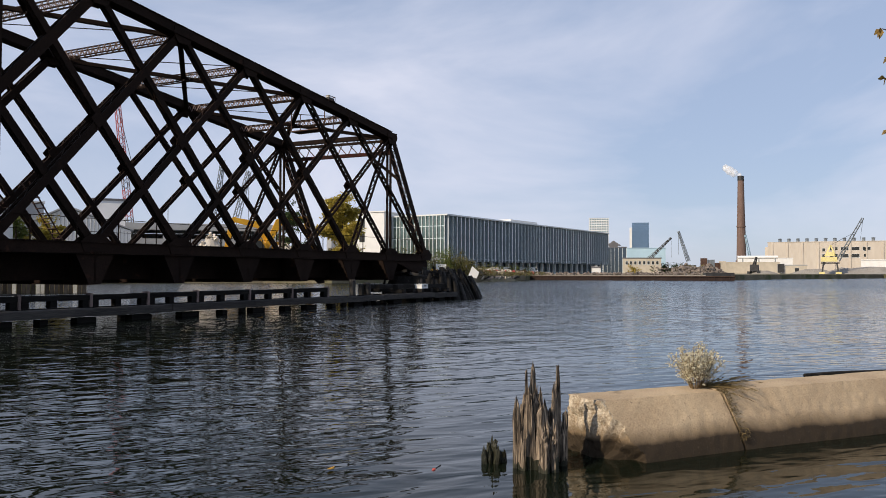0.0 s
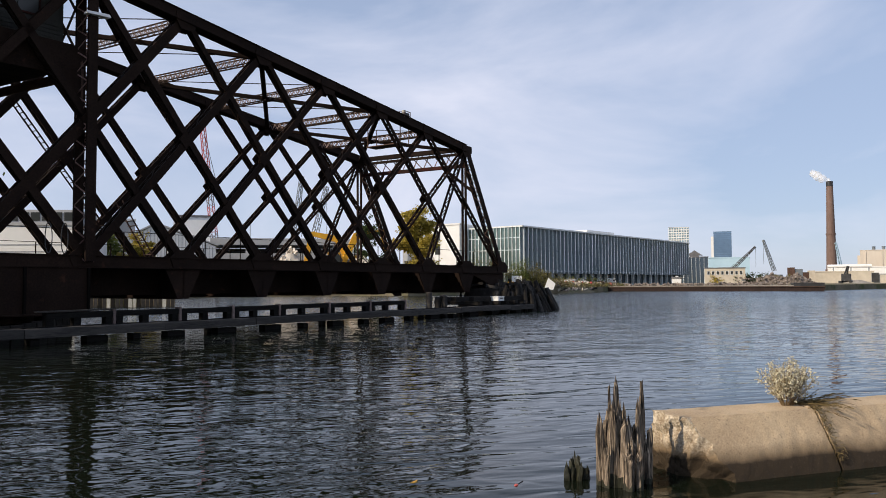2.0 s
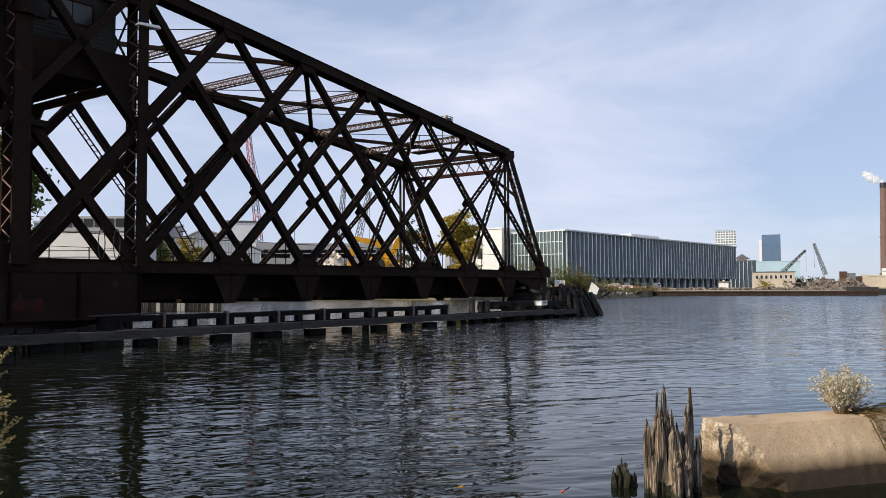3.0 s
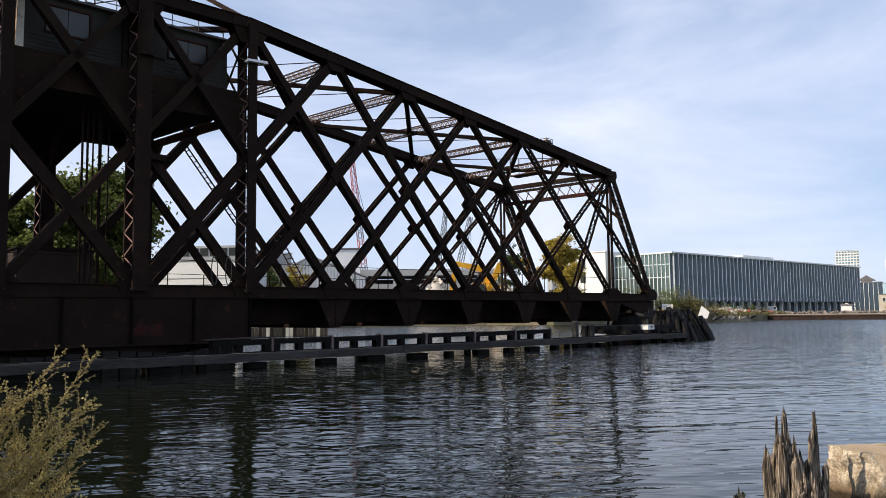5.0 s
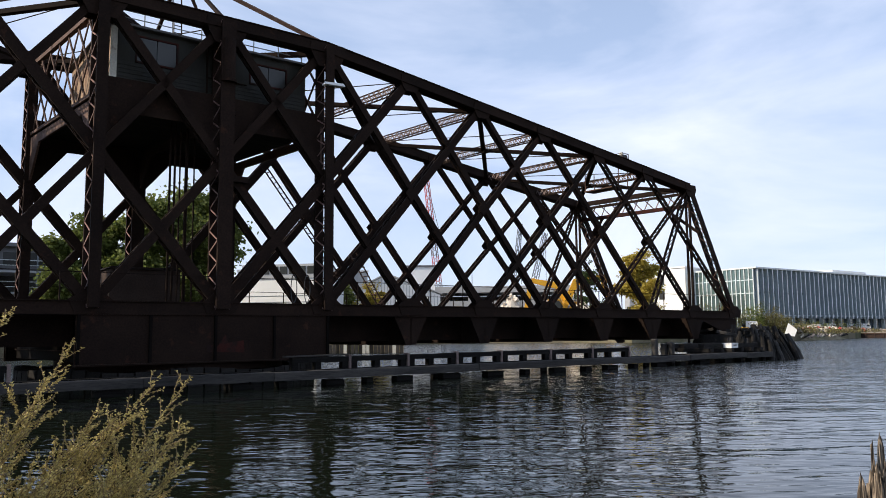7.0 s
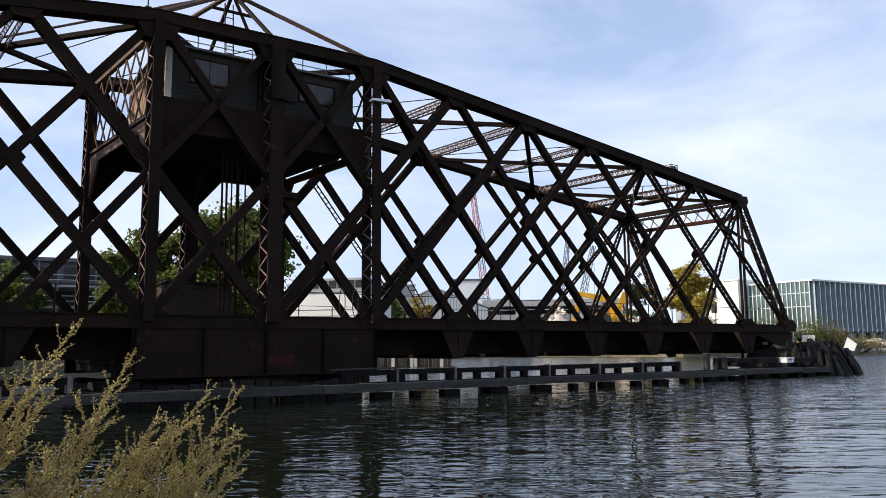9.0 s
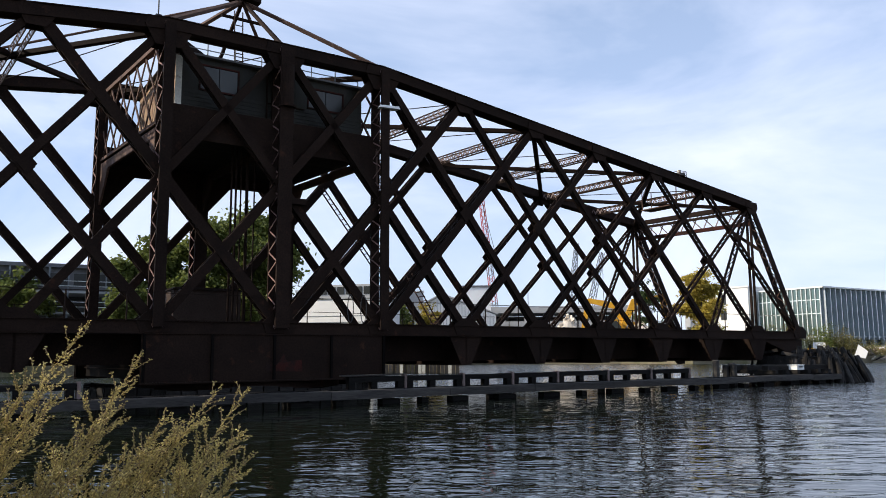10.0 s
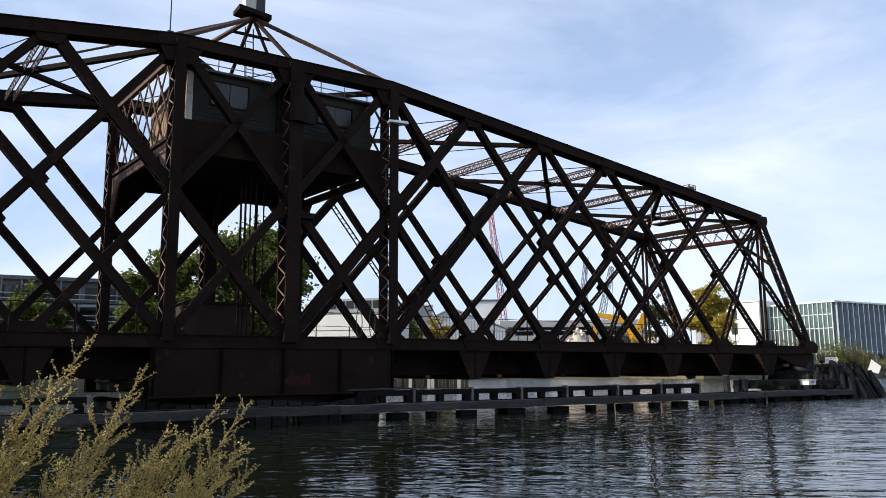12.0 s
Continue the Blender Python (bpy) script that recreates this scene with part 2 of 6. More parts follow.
SCRUB = leafy("dry_bank_scrub", (0.10, 0.10, 0.03), (0.28, 0.24, 0.09))
WEED = leafy("seeding_mugwort", (0.12, 0.092, 0.022), (0.74, 0.60, 0.22), 8, 0.12)
WEED_STEM = material("reddish_weed_stem", (0.11, 0.07, 0.035), (0.24, 0.17, 0.08), 6, 0.7, bump=0)
ASTER = leafy("pale_dry_aster_heads", (0.42, 0.37, 0.24), (0.72, 0.67, 0.52), 9, 0.2)
DRY_GRASS = leafy("dry_grass_blades", (0.06, 0.045, 0.018), (0.24, 0.17, 0.07), 9, 0.2)
BARK = material("tree_bark", (0.05, 0.04, 0.03), (0.13, 0.10, 0.08), 3, 0.9, 0, 0.5, 8)
PEELING = material("peeling_rust_streaked_boards", (0.14, 0.075, 0.04), (0.46, 0.33, 0.21), 1.3, 0.75, 0, 0.3, 9, stretch=(1, 1, 0.35), stain=(0.09, 0.04, 0.025), stain_at=0.56)
CABINET = material("brown_cabinet_paint", (0.03, 0.021, 0.017), (0.065, 0.045, 0.036), 1.2, 0.7, 0, 0.2, 12, gloss=0.1)
# rust made paler, with the sun on the column lacing put into its colour
COLUMN_LACE = material("sunlit_rusty_lacing", (0.10, 0.055, 0.045), (0.26, 0.16, 0.135), 1.5, 0.8, 0, 0.2, 12, vary=0.25)
WHITE_WALL = material("white_painted_cladding", (0.70, 0.70, 0.68), (0.82, 0.82, 0.80), 0.08, 0.6, 0, 0.02, 8, stain=(0.6, 0.59, 0.56), stain_at=0.66)
GREY_WALL = material("grey_ribbed_cladding", (0.30, 0.31, 0.32), (0.42, 0.43, 0.44), 0.1, 0.6, 0, 0.02, 12)
DARK_ROOF = material("dark_bitumen_roof", (0.10, 0.10, 0.105), (0.17, 0.17, 0.18), 0.2, 0.8)
CREAM = material("cream_masonry", (0.44, 0.39, 0.31), (0.58, 0.52, 0.42), 0.06, 0.85, 0, 0.02, 12)
SILO = material("beige_silo_concrete", (0.50, 0.44, 0.37), (0.62, 0.56, 0.48), 0.04, 0.85, 0, 0.02, 10, stretch=(1, 1, 0.3))
GLASS_BLUE = glass_material("blue_curtain_wall_glass", (0.34, 0.45, 0.46), 0.12, 0.75)
GLASS_GREEN = glass_material("green_curtain_wall_glass", (0.22, 0.31, 0.28), 0.12, 0.7)
DARK_GLASS = glass_material("dark_curtain_wall_glass", (0.07, 0.095, 0.12), 0.15, 0.5)
GLASS_SKY = glass_material("sky_blue_tower_glass", (0.24, 0.36, 0.50), 0.2, 0.6)
FIN = material("grey_blue_metal_fin", (0.30, 0.35, 0.38), (0.42, 0.47, 0.50), 0.2, 0.4, 0.2, 0.02, 8)
FIN_WHITE = material("white_metal_mullion", (0.62, 0.66, 0.66), (0.76, 0.79, 0.78), 0.2, 0.4, 0, 0.02, 8)
PALE_BLUE = material("pale_blue_cladding", (0.36, 0.52, 0.62), (0.43, 0.60, 0.70), 0.05, 0.5, 0, 0.02, 8)
BRICK_STACK = material("brown_stack_brick", (0.13, 0.085, 0.07), (0.22, 0.15, 0.125), 0.05, 0.9, 0, 0.02, 20, stretch=(1, 1, 0.25))
YELLOW = material("yellow_machine_paint", (0.55, 0.27, 0.015), (0.75, 0.42, 0.03), 0.6, 0.5, 0, 0.05, 8, stain=(0.3, 0.16, 0.03), stain_at=0.66)
PALE_YELLOW = material("pale_yellow_crane_paint", (0.66, 0.56, 0.22), (0.8, 0.72, 0.36), 0.3, 0.55, 0, 0.05, 8)
RED_CRANE = material("red_crane_paint", (0.40, 0.06, 0.05), (0.55, 0.11, 0.09), 0.3, 0.5, 0, 0.05, 8)
GREY_STEEL = material("grey_crane_steel", (0.14, 0.16, 0.18), (0.24, 0.27, 0.29), 0.3, 0.5, 0.2, 0.05, 8)
DARK_STEEL = material("dark_machine_steel", (0.02, 0.02, 0.022), (0.06, 0.06, 0.06), 0.6, 0.5, 0.2, 0.05, 8)
RUBBLE = material("pale_limestone_rubble", (0.50, 0.44, 0.36), (0.76, 0.70, 0.61), 0.6, 0.95, 0, 0.3, 8, vary=0.25)
# near-black timber for the fender's posts, back wale, rails and blocks
BLACK_TIMBER = material("near_black_timber", (0.003, 0.0028, 0.0025), (0.013, 0.012, 0.011), 1.0, 0.8, 0, 0.6, 12, stretch=(0.25, 2, 2), stain=(0.03, 0.028, 0.026), stain_at=0.66, gloss=0.1)
# rusty iron again, its colour lowered to hold the deep shade under the deck
SHADED_IRON = material("iron_darkened_for_shade", (0.0025, 0.002, 0.0018), (0.008, 0.006, 0.005), 0.8, 0.8, 0, 0.25, 14, stain=(0.03, 0.012, 0.008), stain_at=0.66, gloss=0.06)
SCRAP = material("mixed_rusty_scrap", (0.09, 0.075, 0.065), (0.32, 0.27, 0.23), 0.5, 0.85, 0.1, 0.3, 8, vary=0.45)
TARMAC = material("pale_gravel_heap", (0.24, 0.22, 0.19), (0.38, 0.35, 0.31), 0.3, 0.95, 0, 0.2, 8)
HULL = material("rust_red_barge_hull", (0.03, 0.018, 0.014), (0.065, 0.04, 0.032), 0.3, 0.8, 0, 0.1, 10, stretch=(1, 1, 0.4))


# ---- mesh tools ----
class Shape:
    """Collects plain pieces of one part."""

    def __init__(self):
        self.v, self.f = [], []

    def add(self, verts, faces):
        k = len(self.v)
        self.v.extend(verts)
        self.f.extend([tuple(i + k for i in f) for f in faces])
        return self

    def hexa(self, low, high):
        """Two rings of four corners."""
        return self.add([*low, *high], [(3, 2, 1, 0), (4, 5, 6, 7), (0, 1, 5, 4), (1, 2, 6, 5), (2, 3, 7, 6), (3, 0, 4, 7)])

    def box(self, x0, x1, y0, y1, z0, z1):
        return self.hexa([(x0, y0, z0), (x1, y0, z0), (x1, y1, z0), (x0, y1, z0)], [(x0, y0, z1), (x1, y0, z1), (x1, y1, z1), (x0, y1, z1)])

    def beam(self, p, q, w, d, side=(0, 1, 0), w2=None):
        """A bar from p to q, d thick along side and w wide across it."""
        p, q = Vector(p), Vector(q)
        a = (q - p).normalized()
        s = Vector(side)
        s = (s - a * s.dot(a)).normalized()
        u = a.cross(s)
        w2 = w if w2 is None else w2
        ring = lambda c, ww: [tuple(c + u * i * ww / 2 + s * j * d / 2) for i, j in ((-1, -1), (1, -1), (1, 1), (-1, 1))]
        return self.hexa(ring(p, w), ring(q, w2))

    def tube(self, p, q, r0, r1=None, n=8):
        p, q = Vector(p), Vector(q)
        r1 = r0 if r1 is None else r1
        a = (q - p).normalized()
        s = a.orthogonal().normalized()
        u = a.cross(s)
        ring = lambda c, r: [tuple(c + (s * math.cos(k * math.tau / n) + u * math.sin(k * math.tau / n)) * r) for k in range(n)]
        return self.add([*ring(p, r0), *ring(q, r1)], [tuple(range(n - 1, -1, -1)), tuple(range(n, 2 * n)), *((k, (k + 1) % n, n + (k + 1) % n, n + k) for k in range(n))])

    def plate(self, outline, y0, y1):
        """An upright plate: outline of (x, z), from y0 to y1."""
        n = len(outline)
        return self.add([*((x, y0, z) for x, z in outline), *((x, y1, z) for x, z in outline)],
                        [tuple(range(n)), tuple(range(2 * n - 1, n - 1, -1)), *(((k + 1) % n, k, n + k, n + (k + 1) % n) for k in range(n))])

    def slab(self, outline, z0, z1):
        """A level plate: outline of (x, y), from z0 to z1."""
        n = len(outline)
        return self.add([*((x, y, z0) for x, y in outline), *((x, y, z1) for x, y in outline)],
                        [tuple(range(n - 1, -1, -1)), tuple(range(n, 2 * n)), *((k, (k + 1) % n, n + (k + 1) % n, n + k) for k in range(n))])

    def mesh(self, name):
        me = bpy.data.meshes.new(name)
        me.from_pydata([tuple(v) for v in self.v], [], self.f)
        me.update()
        return me


def part(name, shape, mat, parent=None, label="", smooth=False):
    me = shape if isinstance(shape, bpy.types.Mesh) else shape.mesh(name)
    if not me.materials:
        me.materials.append(mat)
    if smooth:
        me.polygons.foreach_set("use_smooth", [True] * len(me.polygons))
    ob = new(name, me)
    if parent is not None:
        ob.parent = parent
    if label:
        ob["label"] = label
    return ob


def thing(name, at, label, category, group="", kind="", turn=0.0):
    ob = new(name)
    ob.matrix_basis = pose(*at, 0, 0, turn)
    return tagged(ob, label, category, group, kind)


def facing(x, y):
    """The turn that puts a thing's front, its -y side, towards the bank where the walk begins."""
    return math.degrees(math.atan2(y + 31, x + 12.6)) - 90


def roughened(me, amount, scale, seed=0.0):
    for v in me.vertices:
        d = noise.noise_vector(v.co * scale + Vector((seed, seed * 1.7, seed * 0.3)))
        v.co += d * amount
    me.update()
    return me


# ---- water, banks, land ----
def land_mesh(name, edge, far, z0, z1):
    """Land with a steep edge: the line of its edge, closed by far points."""
    return Shape().slab([*edge, *far], z0, z1)


def graded(start, stop, first, growth):
    out, step = [start], first
    while out[-1] < stop:
        out.append(out[-1] + step)
        step *= growth
    return out


def water_sheet():
    """One sheet to the horizon, with wind ripples of many lengths as real relief, finest by the near bank."""
    xs = np.array([-2500, -400, -120, -60, *(np.arange(-40, -14, 0.5)), *graded(-14, 150, 0.075, 1.0028), *np.arange(151.5, 240, 1.5), 320, 500, 1200, 3500])
    ys = np.array([-2500, -400, -120, -70, *(np.arange(-50, -32.5, 0.5)), *graded(-32.5, 80, 0.055, 1.003), 150, 500, 2500])
    X, Y = np.meshgrid(xs, ys)
    dx, dy = np.meshgrid(np.gradient(xs), np.gradient(ys))
    cell = np.maximum(dx, dy)
    Z = np.zeros_like(X)
    rng = np.random.default_rng(5)
    for i in range(150):
        length = 0.13 * (6.5 ** rng.random()) if i < 120 else 1.0 * (3.0 ** rng.random())
        way = rng.normal(math.radians(53), 0.3)
        kx, ky = math.cos(way) * math.tau / length, math.sin(way) * math.tau / length
        slope = 0.0062 if i < 120 else 0.003
        fade = np.clip(length / (2.2 * cell) - 0.6, 0, 1)
        gust = 0.65 + 0.5 * np.sin(X * 0.21 * rng.random() + Y * 0.33 * rng.random() + rng.random() * 6)
        Z += fade * gust * slope * length / math.tau * np.sin(kx * X + ky * Y + rng.random() * math.tau)
    n, m = len(xs), len(ys)
    co = np.stack([X, Y, Z], -1).reshape(-1, 3)
    i = (np.arange(m - 1)[:, None] * n + np.arange(n - 1)[None, :]).ravel()
    quads = np.stack([i, i + 1, i + n + 1, i + n], -1)
    me = bpy.data.meshes.new("water")
    me.vertices.add(len(co))
    me.vertices.foreach_set("co", co.ravel())
    me.loops.add(quads.size)
    me.loops.foreach_set("vertex_index", quads.ravel())
    me.polygons.add(len(quads))
    me.polygons.foreach_set("loop_start", np.arange(len(quads)) * 4)
    me.update(calc_edges=True)
    me.polygons.foreach_set("use_smooth", [True] * len(me.polygons))
    return me


tagged(part("water", water_sheet(), WATER), "dark rippled river water reflecting sky and bridge", "water", kind="structure")
SHORE = [(-400, 70), (-60, 52), (12, 46.6), (18, 41.4), (30.6, 30.5), (60, 72.5), (66, 73), (74, 66), (82, 58), (86, 47), (112, 35.5), (139, 38), (158, 43), (173, 2), (215, -6), (268, -29), (300, -140), (330, -500), (400, -2400)]
tagged(part("ground", land_mesh("ground", SHORE, [(3400, -2400), (3400, 2400), (-2400, 2400), (-2400, 120)], -2.5, 1.25), SOIL),
       "flat industrial shore of gravel, soil and dry grass", "ground", kind="structure")
BANK = [(-60, -27.2), (-30, -28.4), (-14.5, -26.9), (-11.0, -27.3), (-10.0, -29.6), (-9.2, -31.2), (-7.5, -31.8), (0, -33.5), (60, -36), (300, -60)]
bank = land_mesh("bank", [(x, y) for x, y in BANK], [(300, -1500), (-400, -1500), (-400, -40)], -2.5, 0.42)
bank.f = [tuple(reversed(f)) for f in bank.f]
tagged(part("ground", bank, SOIL), "weedy river bank of soil and gravel", "ground", kind="structure")

# ---- swing bridge ----
P = 4.75                    # panel length
WIDE, SKEW = 9.4, -0.75      # the far truss: offset across and along
ZB, ZT0, ZT1 = 3.0, 15.22, 11.68


def nx(k):
    """Where panel point k stands along the bridge; the panels by the tower are a little longer."""
    return k * P - (0.13 if k >= 7 else 0 if k >= 1 else 0.15 if k == 0 else 0.4)


def top(k):
    a = abs(k) * P
    return nx(k), (ZT0 if a <= P else ZT0 + (ZT1 - ZT0) * (a - P) / (6 * P))


def bot(k):
    return nx(k), ZB


bridge = thing("swing_bridge", (0, 0, 0), "rusty black iron lattice truss swing bridge over the river", "bridge")


def laced(a, b, w, gap, thick=0.07, step=0.55, lace=0.06):
    """A member of two flat bars, gap apart across the truss, and the zigzag lacing between them."""
    bars, zig = Shape(), Shape()
    pa, pb = Vector((a[0], 0, a[1])), Vector((b[0], 0, b[1]))
    for s in (-1, 1):
        off = Vector((0, s * gap / 2, 0))
        bars.beam(pa + off, pb + off, w, thick)
    ax = (pb - pa).normalized()
    u = ax.cross(Vector((0, 1, 0))).normalized()
    n = max(2, int((pb - pa).length / step))
    for e in (-1, 1):
        for i in range(n):
            p, q = pa + (pb - pa) * (i / n), pa + (pb - pa) * ((i + 1) / n)
            s = 1 if i % 2 else -1
            o = u * e * (w / 2 - 0.012)
            zig.beam(p + o + Vector((0, s * gap / 2, 0)), q + o - Vector((0, s * gap / 2, 0)), lace, 0.02, side=u)
    return bars, zig


def girder(name, a, b, w, gap, mat=None, lace_mat=None, lace=True, **kw):
    bars, zig = laced(a, b, w, gap, **kw)
    meshes = (name, bars.mesh(name), zig.mesh("lacing") if lace else None)
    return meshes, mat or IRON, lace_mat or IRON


def put(spec, parent, off):
    (name, me, zig), mat, lmat = spec
    ob = part(name, me, mat, parent)
    ob.location = off
    if zig:
        tagged(part("lacing", zig, lmat, ob), kind="stuff")
    return ob


specs = []
# top chords, panel by panel: a box with a cover plate and flange lips
for k in range(-7, 7):
    a, b = top(k), top(k + 1)
    hat = [(-0.33, 0.28), (0.33, 0.28), (0.33, 0.24), (0.27, 0.24), (0.27, -0.22), (0.37, -0.22), (0.37, -0.26), (0.21, -0.26), (0.21, -0.215),
           (-0.21, -0.215), (-0.21, -0.26), (-0.37, -0.26), (-0.37, -0.22), (-0.27, -0.22), (-0.27, 0.24), (-0.33, 0.24)]
    m = len(hat)
    s = Shape().add([*((a[0], y, a[1] + z) for y, z in hat), *((b[0], y, b[1] + z) for y, z in hat)],
                    [tuple(range(m)), tuple(range(2 * m - 1, m - 1, -1)), *(((q + 1) % m, q, m + q, m + (q + 1) % m) for q in range(m))])
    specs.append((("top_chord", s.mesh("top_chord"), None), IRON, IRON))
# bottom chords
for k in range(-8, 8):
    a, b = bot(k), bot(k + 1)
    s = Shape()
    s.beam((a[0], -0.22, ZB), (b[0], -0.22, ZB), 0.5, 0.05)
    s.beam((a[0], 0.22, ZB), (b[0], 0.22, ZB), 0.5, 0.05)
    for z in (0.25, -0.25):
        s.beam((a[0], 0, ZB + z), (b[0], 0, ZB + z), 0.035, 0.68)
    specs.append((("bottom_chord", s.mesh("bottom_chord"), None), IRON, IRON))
# the crossing diagonals, each over two panels
for k in range(-7, 8):
    for d in (-2, 2):
        if abs(k + d) > 8:
            continue
        out = abs(k + d) >= abs(k)
        reach = abs(k + d / 2)
        if out:
            w = max(0.18, 0.37 - 0.028 * reach)
        else:
            w = max(0.14, 0.50 - 0.062 * reach)
        a, b = top(k), (bot(k + d)[0], ZB + 0.1)
        specs.append(girder("diagonal", a, b, w, 0.30 if out else 0.36, thick=0.08, step=0.6, lace=True))
# end posts, hangers, steep ties
for e in (-1, 1):
    specs.append(girder("end_post", top(7 * e), bot(8 * e), 0.42, 0.5, thick=0.09, step=0.5, lace_mat=RUST))
    specs.append(girder("end_tie", top(7 * e), bot(6 * e), 0.17, 0.36, thick=0.06, step=0.5))
    for o in (-0.2, 0.2):
        s = Shape()
        s.beam((nx(7 * e) + o, 0, ZT1), (nx(7 * e) + o, 0, ZB), 0.11, 0.14)
        specs.append((("hanger", s.mesh("hanger"), None), IRON, IRON))
# tower columns
for k in (-1, 0, 1):
    w = 0.62 if k == 0 else 0.42
    specs.append(girder("tower_column", (nx(k), ZT0), (nx(k), ZB), w, 0.95, thick=0.12, step=0.46, lace=True, lace_mat=COLUMN_LACE))
# gussets
for k in range(-7, 8):
    x, z = top(k)
    g = 0.95 if abs(k) <= 1 else 0.62
    for y in (-0.29, 0.29):
        s = Shape().plate([(x - g, z - 0.18), (x - g * 0.55, z - g), (x + g * 0.55, z - g), (x + g, z - 0.18), (x + g * 0.9, z + 0.2), (x - g * 0.9, z + 0.2)], y - 0.02, y + 0.02)
        specs.append((("gusset_plate", s.mesh("gusset_plate"), None), IRON, IRON))
for k in range(-8, 9):
    x, z = bot(k)
    for y in (-0.265, 0.265):
        s = Shape().plate([(x - 0.78, z + 0.26), (x - 0.34, z + 0.62), (x + 0.34, z + 0.62), (x + 0.78, z + 0.26), (x + 0.6, z - 0.2), (x - 0.6, z - 0.2)], y - 0.02, y + 0.02)
        specs.append((("gusset_plate", s.mesh("gusset_plate"), None), IRON, IRON))
# small plates where diagonals cross at mid height
for k in range(-6, 7):
    x = nx(k)
    a, b = top(k - 1), top(k + 1)
    z = (a[1] + ZB + b[1] + ZB) / 4
    for y in (-0.25, 0.25):
        s = Shape().plate([(x - 0.34, z), (x, z - 0.4), (x + 0.34, z), (x, z + 0.4)], y - 0.015, y + 0.015)
        specs.append((("splice_plate", s.mesh("splice_plate"), None), IRON, IRON))
# tapered brackets of the floor beams below the chord
for k in range(-7, 8):
    x = nx(k)
    if abs(k) <= 1:
        continue
    s = Shape()
    s.plate([(x - 0.98, ZB - 0.27), (x + 0.98, ZB - 0.27), (x + 0.55, 1.9), (x + 0.3, 1.36), (x - 0.3, 1.36), (x - 0.55, 1.9)], -0.2, -0.14)
    s.box(x - 0.05, x + 0.05, -0.2, 0.3, 1.36, ZB - 0.27)
    specs.append((("bracket", s.mesh("bracket"), None), IRON, IRON))
for e in (-1, 1):
    x = nx(8 * e)
    s = Shape().plate([(x - e * 4.3, ZB - 0.27), (x + e * 0.35, ZB - 0.27), (x + e * 0.3, 1.0), (x - e * 0.5, 0.95), (x - e * 1.9, 2.0)][::e], -0.14, -0.06)
    specs.append((("end_bracket", s.mesh("end_bracket"), None), IRON, IRON))

for off in ((0, 0, 0), (SKEW, WIDE, 0)):
    for sp in specs:
        put(sp, bridge, off)


def across(k, dz=0.0, kn=None):
    """The same node of both trusses."""
    x, z = top(k)
    xf, zf = top(k if kn is None else kn)
    return Vector((x, 0, z + dz)), Vector((xf + SKEW, WIDE, zf + dz))


# cross struts between the top chords, with pale lacing
for k in range(-6, 7):
    if abs(k) <= 1:
        continue
    a, b = across(k, 0.02)
    a2, b2 = across(k, -0.36)
    s, z = Shape(), Shape()
    for p, q in ((a, b), (a2, b2)):
        for o in (-0.16, 0.16):
            s.beam(p + Vector((o, 0, 0)), q + Vector((o, 0, 0)), 0.08, 0.03, side=(1, 0, 0))
    n = 44
    for i in range(n):
        f0, f1 = i / n, (i + 1) / n
        lo, hi = (a2 + (b2 - a2) * f0, a + (b - a) * f1) if i % 2 else (a + (b - a) * f0, a2 + (b2 - a2) * f1)
        for o in (-0.17, 0.17):
            z.beam(lo + Vector((o, 0, 0)), hi + Vector((o, 0, 0)), 0.05, 0.02, side=(1, 0, 0))
    st = part("cross_strut", s, IRON, bridge)
    tagged(part("lacing", z, LACING, st, "pale weathered lacing bars"), kind="stuff")
# stiff diagonals of the top bracing, over two panels, and thin rods
for k in range(-7, 6, 2):
    for a, b in ((across(k)[0], across(k + 2)[1]), (across(k + 2)[0], across(k)[1])):
        part("lateral_brace", Shape().beam(a - Vector((0, 0, 0.2)), b - Vector((0, 0, 0.2)), 0.26, 0.2, side=(0, 0, 1)), IRON, bridge)
for k in range(-6, 7):
    a, b = across(k, -0.05, max(-7, min(7, k - 1)))
    part("brace_rod", Shape().tube(a, b, 0.025, n=6), IRON, bridge)
for e in (-1, 1):
    # portal frames at the ends
    a, b = across(7 * e, 0.0)
    c, d = Vector((a.x + e * 0.4, a.y, a.z - 1.15)), Vector((b.x + e * 0.4, b.y, b.z - 1.15))
    pt = part("portal", Shape().beam(a, b, 0.34, 0.3, side=(0, 0, 1)).beam(a - Vector((0, 0, 0.35)), b - Vector((0, 0, 0.35)), 0.05, 0.2, side=(0, 0, 1)), IRON, bridge)
    part("lower_beam", Shape().beam(c, d, 0.3, 0.24, side=(0, 0, 1)), RED_IRON, pt, "red-brown rusty portal beam")
    z = Shape()
    for i in range(10):
        f0, f1 = i / 10, (i + 1) / 10
        z.beam(a.lerp(b, f0), c.lerp(d, f1), 0.07, 0.03, side=(1, 0, 0))
        z.beam(c.lerp(d, f0), a.lerp(b, f1), 0.07, 0.03, side=(1, 0, 0))
    tagged(part("lacing", z, LACING, pt), kind="stuff")
    for p, q in ((c.lerp(d, 0.22), a.lerp(b, 0) - Vector((-e * 1.2, 0, 3.0))), (c.lerp(d, 0.78), b - Vector((-e * 1.2, 0, 3.0)))):
        part("knee_brace", Shape().beam(p, q, 0.2, 0.1, side=(1, 0, 0)), IRON, bridge)

